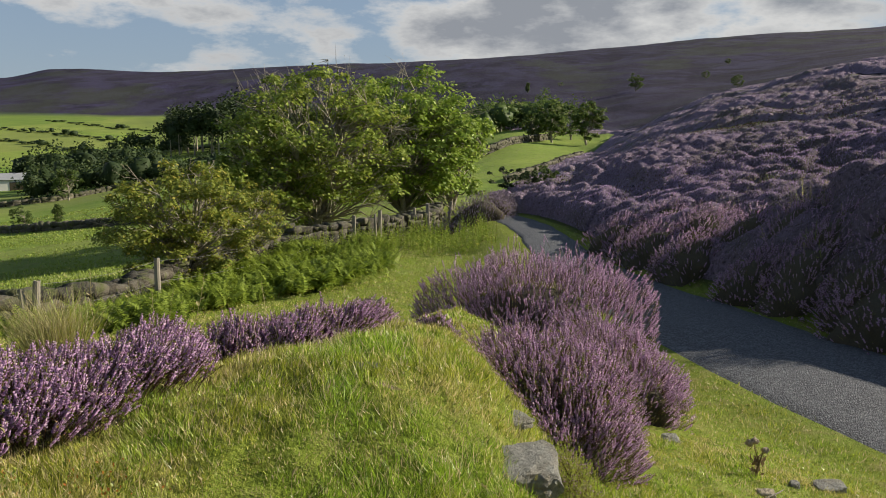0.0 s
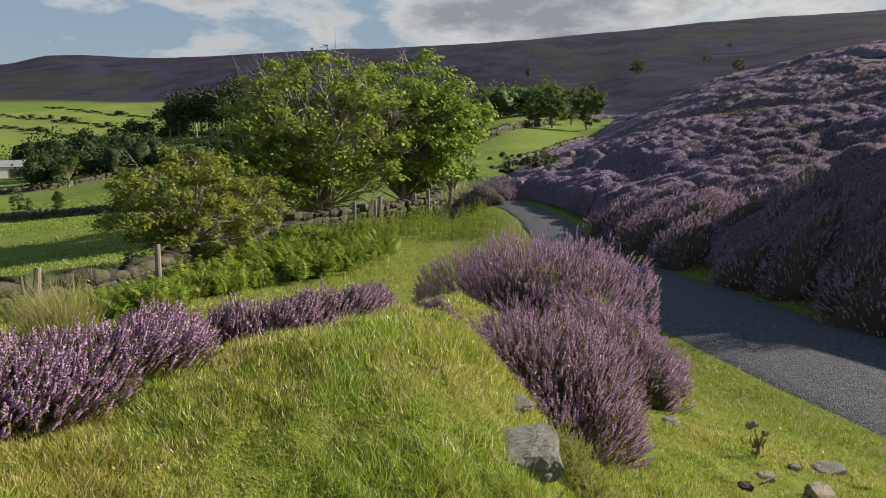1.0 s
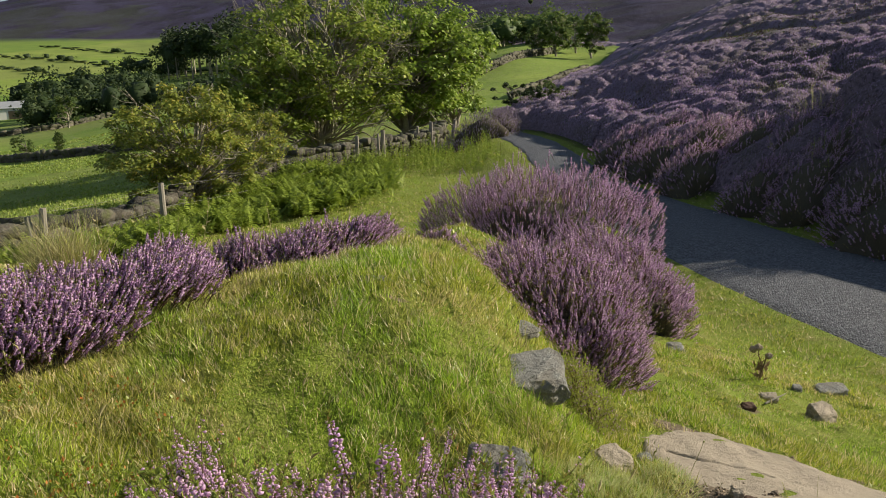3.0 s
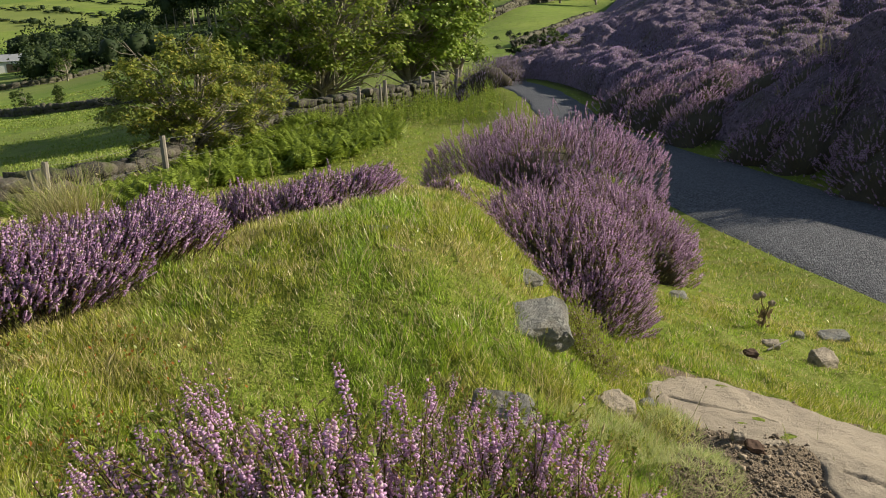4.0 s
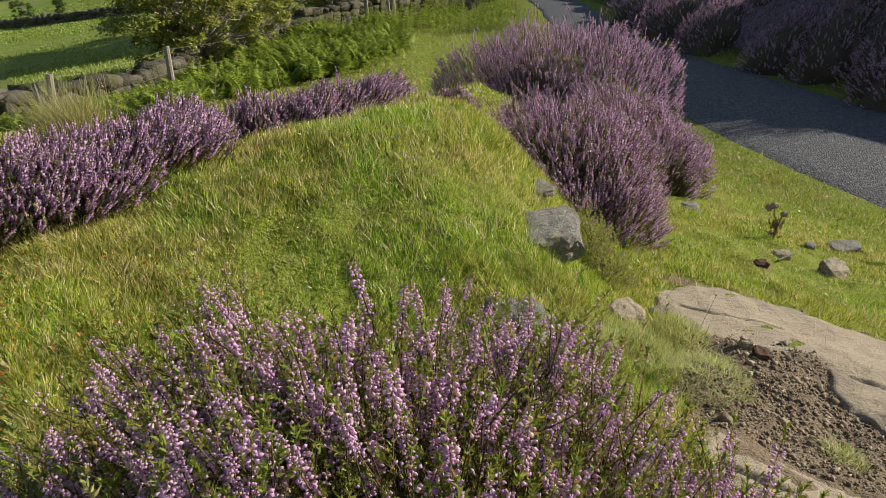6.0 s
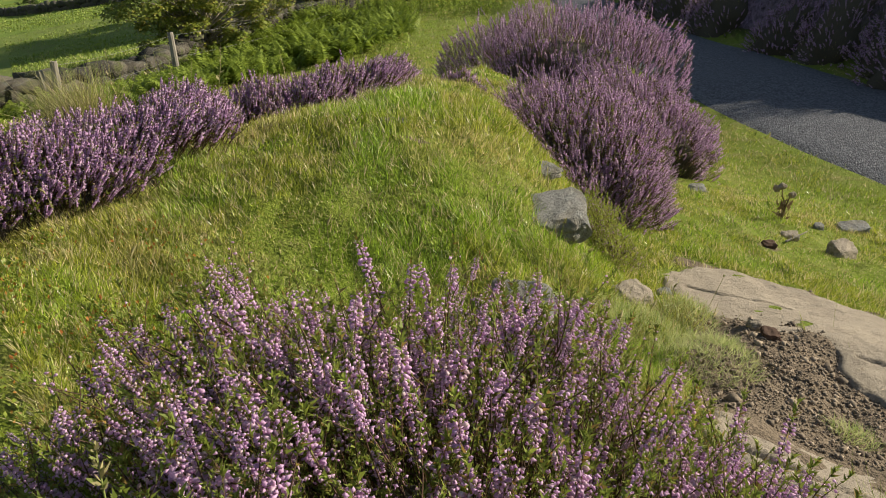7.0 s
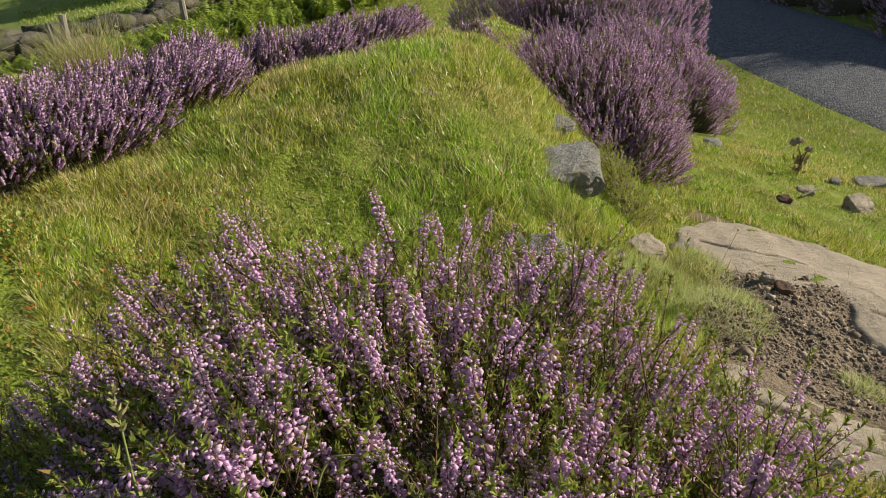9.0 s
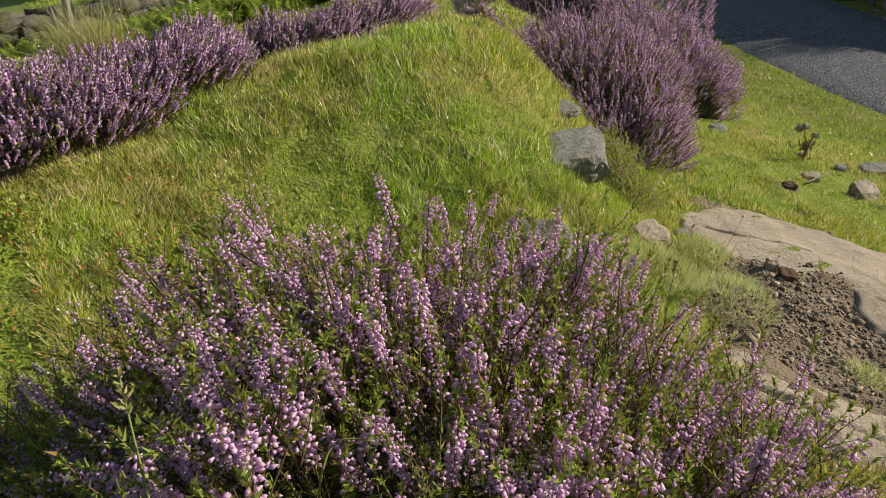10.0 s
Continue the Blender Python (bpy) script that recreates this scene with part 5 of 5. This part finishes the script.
# ------------------------------------------------------------------ trees
def leaf_shape(size):
    v = np.array([(0, 0, 0), (0.32, 0.5, 0.08), (0, 1.0, 0), (-0.32, 0.5, 0.08)]) * size
    return v, np.array([(0, 1, 2), (0, 2, 3)]), np.zeros(2, int)


def tree(x, y, tall, wide, seed, leaf_mat, clusters, leaves, leaf_size, label, name="tree", stems=3, bare=10, low=0.25, skew=0.0, kind_word="tree"):
    """Several leaning stems, limbs to every leaf cluster, twigs, and thousands of leaves with gaps between."""
    rng = np.random.default_rng(seed)
    root = tagged(new(name), label, kind_word)
    root.location = (x, y, on_ground(x, y) - 0.05)
    wood, crown, shape = [], Pile(), leaf_shape(leaf_size)
    trunks = []
    for s in range(stems):
        w = 2 * math.pi * s / stems + rng.uniform(0, 1)
        reach = wide * 0.17 * rng.uniform(0.3, 1.0) * (stems > 1)
        top = np.array((math.cos(w) * reach * 1.6, math.sin(w) * reach, tall * rng.uniform(0.62, 0.8)))
        pts = [np.array((math.cos(w) * 0.1, math.sin(w) * 0.1, 0.0)) * wide * 0.1]
        for t in (0.25, 0.5, 0.75, 1.0):
            pts.append(pts[0] + (top - pts[0]) * t + rng.normal(0, 0.02, 3) * tall * (1 - t + 0.2))
        trunks.append(pts)
        thick = tall * 0.022 / math.sqrt(max(1, stems * 0.6))
        wood.append(tube(pts, [thick * 1.25, thick, thick * 0.8, thick * 0.55, thick * 0.3], 7))
    for i in range(clusters + bare):
        while True:
            p = rng.uniform(-1, 1, 3)
            d = np.linalg.norm(p)
            if 0.35 < d < 1:
                break
        p *= 0.55 + 0.45 * rng.uniform() ** 0.4 if i < clusters else 1.02 / d
        z = low + (1 - low) * (0.5 + 0.5 * p[2])
        belly = 1.0 - 0.35 * max(0.0, 0.3 - (z - low)) - 0.25 * max(0.0, z - 0.7)
        c = np.array((p[0] * wide / 2 * belly + skew * z * wide, p[1] * wide / 2 * belly, z * tall))
        stem = trunks[int(np.argmin([abs(c[0] - q[-1][0]) + abs(c[1] - q[-1][1]) * 0.5 + rng.uniform(0, wide * 0.15) for q in trunks]))]
        k = min(3, max(0, int((c[2] / tall - 0.12) * 4.2)))
        a = stem[k] + (stem[k + 1] - stem[k]) * rng.uniform(0, 0.8)
        mid = (a + c) / 2 + rng.normal(0, 0.05, 3) * tall + np.array((0, 0, 0.03 * tall))
        q3 = (mid + c) / 2 + rng.normal(0, 0.03, 3) * tall
        r0 = tall * rng.uniform(0.004, 0.0075)
        wood.append(tube([a, mid, q3, c], [r0, r0 * 0.7, r0 * 0.45, r0 * 0.15], 4))
        for _ in range(3):
            e = c + rng.normal(0, 0.045, 3) * tall + (0, 0, 0.02 * tall)
            wood.append(tube([q3, (q3 + e) / 2 + rng.normal(0, 0.012, 3) * tall, e], [r0 * 0.35, r0 * 0.25, r0 * 0.08], 3))
        if i < clusters:
            n = int(leaves / clusters * rng.uniform(0.5, 1.5))
            ways = rng.normal(0, 1, (n, 3))
            ways[:, 2] = np.abs(ways[:, 2]) * rng.choice((1.0, 1.0, 1.0, -0.4), n)
            ways /= np.linalg.norm(ways, axis=1)[:, None]
            far_out = rng.uniform(0.05, 1, n) ** 0.4 * (1 + 0.35 * np.sin(3 * np.arctan2(ways[:, 1], ways[:, 0]) + i))
            o = c + ways * far_out[:, None] * np.array((0.085, 0.085, 0.055)) * tall * rng.uniform(0.65, 1.3)
            o[:, 2] = np.maximum(o[:, 2], 0.15)
            crown.add(shape, turns(rng, n, 0.55, (0.7, 1.35), ways[:, :2] * 0.8), o)
    t = merge(*wood)
    put("trunk", build_mesh("trunk", t[0], t[1], [bark], smooth=True), root, "pale gnarled trunk and limbs")
    put("crown", crown.mesh("crown", [leaf_mat]), root)
    return root


bx, by = bearing(-9.3, 37.0)
tree(bx, by, 8.2, 9.6, 201, tree_leaf, 165, 19000, 0.19, "old ash tree with bare grey branches beside the wall", stems=4, bare=90, low=0.04)
bx, by = bearing(-3.0, 41.5)
tree(bx, by, 8.1, 9.0, 202, tree_leaf_bright, 210, 30000, 0.21, "dense bright green tree leaning over the wall", stems=3, bare=24, low=0.03, skew=0.0)
bx, by = bearing(0.6, 42.5)
tree(bx, by, 6.0, 5.4, 203, tree_leaf_bright, 90, 12000, 0.20, "spreading green tree with light catching its leaves", stems=2, bare=6, low=0.04)
bx, by = bearing(-13.2, 35.0)
tree(bx, by, 5.4, 6.2, 204, tree_leaf, 100, 13000, 0.19, "dark hawthorn in the shade of the taller trees", stems=3, bare=8, low=0.08)
bx, by = bearing(-19.0, 19.3)
tree(bx, by, 3.1, 4.3, 205, bush_leaf, 150, 22000, 0.085, "yellowing thorn bush over the wall", name="thorn_bush", stems=4, bare=14, low=0.02, kind_word="bush")
bx, by = bearing(-14.6, 22.5)
tree(bx, by, 2.5, 2.8, 206, bush_leaf, 60, 10000, 0.06, "brown-leaved thorn bush behind the bracken", name="thorn_bush", stems=3, bare=14, low=0.1, kind_word="bush")

# the gill wood and single trees in the valley
for i, (az, r, tall, wide) in enumerate(((-26.2, 232, 9.0, 9.0), (-28.9, 80, 2.3, 2.8), (-26.9, 74, 2.2, 0.9), (13.9, 520, 12, 11), (10.5, 165, 9.5, 9.5), (8.0, 170, 9.5, 8.5), (9.4, 185, 9.0, 10.0), (10.8, 225, 9, 4.5), (20.7, 430, 7, 9), (6.7, 172, 7, 6.5), (18.6, 620, 6, 9), (6.2, 640, 9, 4), (8.6, 700, 4, 7), (20.0, 800, 6, 7))):
    tx, ty = bearing(az, r)
    tree(tx, ty, tall, wide, 220 + i, gill_leaf, 40, 3200, tall * 0.055, "small wind-shaped tree standing alone on the slope", stems=1, bare=0, low=0.03)


def lumpy(rng, sides=9):
    """The dense inner foliage of a far crown: an uneven ball."""
    v, f = [(0, 0, 1.0)], []
    for a in (0.9, 0.35, -0.3, -0.85):
        for j in range(sides):
            w, k = 2 * math.pi * j / sides, rng.uniform(0.55, 1.3)
            v.append((math.cos(a) * math.cos(w) * k, math.cos(a) * math.sin(w) * k, math.sin(a) * k))
    for j in range(sides):
        k = (j + 1) % sides
        f.append((0, 1 + j, 1 + k))
        for ring in range(3):
            a, b = 1 + ring * sides, 1 + (ring + 1) * sides
            f += [(a + j, b + j, b + k), (a + j, b + k, a + k)]
    return np.array(v), np.array(f), np.zeros(len(f), int)


def far_trees(name, places, seed, mat, label, pine=False):
    """Woods too far off to tell their trees apart."""
    rng = np.random.default_rng(seed)
    pile, trunks = Pile(), Pile()
    shape = leaf_shape(1.0)
    for az, r, tall, wide in places:
        x, y = bearing(az, r)
        g = on_ground(x, y)
        n = 260
        k = rng.integers(0, 9, n)
        cent = rng.normal(0, 1, (9, 3)) * (0.25, 0.25, 0.17) + (0, 0, 0.72 if pine else 0.42)
        ball = lumpy(rng)
        pile.add(ball, np.diag((wide * 0.31, wide * 0.31, tall * (0.2 if pine else 0.31)))[None], np.array([(x, y, g + tall * (0.68 if pine else 0.40))]))
        o = (cent[k] + rng.normal(0, 1, (n, 3)) * (0.12, 0.12, 0.09)) * (wide, wide, tall)
        pile.add(shape, turns(rng, n, 0.9, (0.06 * tall, 0.11 * tall)), o + (x, y, g))
        t = tube([(0, 0, -0.5), (0, 0, tall * 0.45)], [tall * 0.02, tall * 0.01], 4)
        trunks.add(t, np.eye(3)[None], np.array([(x, y, g)]))
    wood = tagged(new(name), label, "wood", "", "stuff")
    put("crowns", pile.mesh("crowns", [mat]), wood, "", "", "", "stuff")
    put("trunks", trunks.mesh("trunks", [bark]), wood, "", "", "", "stuff")


fw = np.random.default_rng(300)
belt = [(fw.uniform(-28.4, -20), fw.uniform(255, 330), fw.uniform(8, 13), fw.uniform(8, 12)) for _ in range(50)]
belt += [(fw.uniform(-20, -13), fw.uniform(255, 330), fw.uniform(6, 10), fw.uniform(8, 12)) for _ in range(30)]
belt += [(fw.uniform(-28.8, -20.5), fw.uniform(330, 440), fw.uniform(12, 18), fw.uniform(12, 16)) for _ in range(36)]
far_trees("valley_wood", belt, 301, far_leaf, "dark belt of broadleaved trees along the valley bottom")
far_trees("valley_wood", [(fw.uniform(-24.5, -17.5), fw.uniform(500, 540), fw.uniform(10, 16), fw.uniform(12, 18)) for _ in range(9)], 305, far_leaf, "scattered dark trees along a field edge")
pines = [(fw.uniform(-19.5, -10), fw.uniform(470, 560), fw.uniform(22, 30), fw.uniform(10, 14)) for _ in range(48)]
for rr, a0, a1, k in ((610, -30, -19, 44), (720, -30, -22, 34), (560, -20, -14, 22), (800, -27, -18, 36)):
    far_trees("hedgerow", [(a0 + (a1 - a0) * (j + fw.uniform(-0.4, 0.4)) / k, rr + fw.normal(0, 6) - 4 * j, fw.uniform(1.2, 2.6) + 4 * (fw.uniform() > 0.9), fw.uniform(6, 11)) for j in range(k)], 310 + rr, far_leaf, "dark hedgerow between distant fields")
far_trees("pine_wood", pines, 302, far_pine, "tall dark pine wood on the valley side", True)
gill = [(fw.uniform(0.4, 8.3), fw.uniform(215, 300), fw.uniform(8, 12), fw.uniform(8, 12)) for _ in range(60)]
far_trees("gill_wood", gill, 303, gill_leaf, "rounded green trees in the side valley")


# ------------------------------------------------------------------ heather on the hill
def plants(x, y, scale, seed):
    """Rounded plants standing side by side: height 0 to 1 within each one."""
    fx, fy = x * scale + 0.25 * fbm(x, y, scale * 1.5, 2, seed), y * scale + 0.25 * fbm(x, y, scale * 1.5, 2, seed + 5.0)
    ix, iy = np.floor(fx), np.floor(fy)
    best = np.zeros_like(fx)
    for dx in (-1, 0, 1):
        for dy in (-1, 0, 1):
            a, b = ix + dx, iy + dy
            h = [np.modf(np.abs(np.sin(a * p + b * q + seed) * 43758.5453))[0] for p, q in ((127.1, 311.7), (269.5, 183.3), (419.2, 371.9))]
            d2 = (fx - a - h[0]) ** 2 + (fy - b - h[1]) ** 2
            best = np.maximum(best, np.sqrt(np.clip(1 - d2 / 0.62, 0, 1)) * (0.45 + 0.55 * h[2]))
    return best


def cushions(x, y):
    """Height of the heather over the ground, and how high in its plant a place lies."""
    r = np.hypot(x, y)
    far = step(r, 50, 130)
    fine, broad = plants(x, y, 1.5, 1.0), plants(x, y * 0.6, 0.42, 3.0)
    up = 0.65 * fine + 0.35 * broad
    gap = step(fbm(x, y * 0.2, 0.20, 4, 12.0), 0.14, 0.34)
    edge = step(heath_mask(x, y), 0.25, 1.0) * step(x - road_x(y) - road_half(y), 0.22, 0.9)
    return edge * (1 - 0.85 * gap) * (0.08 + (0.8 - 0.35 * far) * up), up * (1 - 0.6 * gap)


def hill_heather(az0, az1, r0, r1, columns, rows):
    """One thick coat of plants over the hillside."""
    a, r = np.meshgrid(np.radians(np.linspace(az0, az1, columns)), np.exp(np.linspace(math.log(r0), math.log(r1), rows)))
    x, y = (r * np.sin(a)).ravel(), (r * np.cos(a)).ravel()
    up, _ = cushions(x, y)
    v = np.c_[x, y, height(x, y) - 0.06 + up]
    i = np.arange(rows * columns).reshape(rows, columns)
    f = np.stack([i[:-1, :-1], i[:-1, 1:], i[1:, 1:], i[1:, :-1]], -1).reshape(-1, 4)
    keep = (up > 0.03)[f].any(1)
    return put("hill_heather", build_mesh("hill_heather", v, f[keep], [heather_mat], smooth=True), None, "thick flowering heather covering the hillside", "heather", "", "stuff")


def heather_spikes(count, az0, az1, r0, r1, seed, size, bloom):
    """Flower spikes standing on the coat: mauve on the tops, leafy and brown in the hollows."""
    rng = np.random.default_rng(seed)
    r, a = np.exp(rng.uniform(math.log(r0), math.log(r1), count)), np.radians(rng.uniform(az0, az1, count))
    x, y = r * np.sin(a), r * np.cos(a)
    up, top = cushions(x, y)
    ok = up > 0.08
    x, y, r, up, top = x[ok], y[ok], r[ok], up[ok], top[ok]
    n = len(x)
    m = turns(rng, n, 0.35, (0.7, 1.4)) * (size * np.clip(r / 18, 0.6, 3.4))[:, None, None]
    p = np.c_[x, y, height(x, y) - 0.07 + up]
    faded = step(fbm(x * 0.5, y, 0.06, 4, 21.0), 0.08, 0.3)
    sort = np.where(rng.uniform(0, 1, n) < 0.15 + 0.95 * top - 0.45 * faded, 0, np.where(rng.uniform(0, 1, n) < 0.22, 1, 2))
    pile = Pile()
    for k in range(3):
        pile.add(needle(1.0, 0.24, k), m[sort == k], p[sort == k])
    return put("heather_spikes", pile.mesh("heather_spikes", [bloom, gill_leaf, heather_wood]), None, "fine mauve heather spikes over the hillside", "heather", "", "stuff")


hill_heather(3.5, 36, 8.5, 230, 400, 620)
heather_spikes(280000, 3.5, 36, 9, 220, 402, 0.032, heather_bloom_dusky)
heather_spikes(110000, 7, 36, 8.5, 30, 405, 0.038, heather_bloom_shaded)
for i, (az, r, w, tall) in enumerate(((2.6, 30.6, 1.45, 1.15), (0.3, 29.6, 0.75, 0.45), (4.3, 33.0, 0.8, 1.0))):
    mx, my = bearing(az, r)
    heather_bush(mx, my, w, w * 0.8, 0, tall, int(850 * w), ROUGH, 410 + i, "dark faded heather mound where the lane bends", 0.1, None, 0.5, 0, 0.0, heather_bloom_dusky)


# ------------------------------------------------------------------ field walls, barn
def field_wall(pts, tall, seed, size=0.7):
    rows = [bearing(a, r) for a, r in pts]
    line = []
    for (ax, ay), (bx, by) in zip(rows, rows[1:]):
        n = max(2, int(math.hypot(bx - ax, by - ay) / 3))
        line += [(ax + (bx - ax) * k / n, ay + (by - ay) * k / n) for k in range(n)]
    return dry_stone_wall(line + [rows[-1]], tall, seed, "dark dry stone field wall across the pasture", 0, size)


field_wall([(-31, 80), (-27.1, 67), (-23.5, 62), (-20, 58.5), (-14, 56)], 0.8, 501)
field_wall([(-30.2, 238), (-26.9, 238), (-23.4, 248), (-19.7, 243), (-15.8, 300)], 1.0, 502, 1.6)
field_wall([(2.6, 130), (3.6, 138), (7.8, 180)], 1.5, 503, 1.0)
field_wall([(4.8, 79), (6.2, 89), (9.0, 114), (10.2, 128)], 1.0, 504, 0.8)


def barn(az, r):
    x, y = bearing(az, r)
    root = tagged(new("barn"), "white-walled farm shed with a grey roof among trees", "barn")
    root.matrix_world = pose(x, y, on_ground(x, y), 0, 0, 25)
    bm = bmesh.new()
    bmesh.ops.create_cube(bm, size=1.0, matrix=Matrix.Translation((0, 0, 2.2)) @ Matrix.Diagonal((14, 9, 4.4, 1)))
    part("wall", bm, barn_white, root, "whitewashed wall")
    for s in (-1, 1):
        bm = bmesh.new()
        bmesh.ops.create_cube(bm, size=1.0, matrix=Matrix.Translation((0, s * 2.4, 5.2)) @ Euler((-s * 0.42, 0, 0)).to_matrix().to_4x4() @ Matrix.Diagonal((15, 5.6, 0.2, 1)))
        part("roof", bm, barn_grey, root, "grey sheet roof")
    # no opening is cut: a dark panel stands for the unlit doorway
    bm = bmesh.new()
    bmesh.ops.create_cube(bm, size=1.0, matrix=Matrix.Translation((3, -4.55, 1.6)) @ Matrix.Diagonal((5, 0.1, 3.2, 1)))
    part("door", bm, heather_shade, root, "dark panel standing for the shade in an open doorway")


barn_white = material("barn_wall", lambda n, p: (n.mix(n.noise(p, 0.8, 5), (0.62, 0.60, 0.56), (0.78, 0.77, 0.74)), None, 0), 0.9)
barn_grey = material("barn_roof", lambda n, p: (n.mix(n.noise(p, 0.8, 5), (0.22, 0.23, 0.24), (0.36, 0.37, 0.38)), None, 0), 0.7)
barn(-29.6, 330)


# ------------------------------------------------------------------ the bank beyond the lane
bank = np.random.default_rng(601)
for i in range(19):
    q = i / 18
    by = 9.3 + 10.5 * q + bank.normal(0, 0.3)
    row = i % 2
    bx = float(road_x(by)) + float(road_half(by)) + 0.34 + 1.1 * row + bank.uniform(0, 0.3)
    size = bank.uniform(0.7, 1.0)
    heather_bush(bx, by, 0.85 * size, 0.95 * size, bank.uniform(0, 3), 0.95 * size, 360, ROUGH, 610 + i, "big shaded purple heather shrub on the bank above the lane", 0.18, None, 0.7, 0)
for i in range(22):
    by = bank.uniform(10, 24)
    bx = float(road_x(by)) + float(road_half(by)) + bank.uniform(1.6, 5.5)
    tussock(bx, by, bank.uniform(0.5, 0.8), 0.5, 120, 640 + i, grass_dry if i % 3 else grass_blade, "pale grass tussock growing through the heather bank")
weeds("nettle_patch", 22, 27, 12.4, 13.6, 26, 665, 0.7, bracken_leaf, "green nettles at the foot of the bank")
gx, gy = bearing(5.3, 60)
tree(gx, gy, 2.3, 4.6, 670, far_leaf, 40, 5000, 0.13, "dark green gorse bush at the foot of the heather slope", name="gorse_bush", stems=3, bare=0, low=0.1, kind_word="bush")
gx, gy = bearing(7.4, 66)
tree(gx, gy, 1.6, 3.6, 671, gill_leaf, 30, 3000, 0.13, "low green gorse bush among heather", name="gorse_bush", stems=3, bare=0, low=0.1, kind_word="bush")
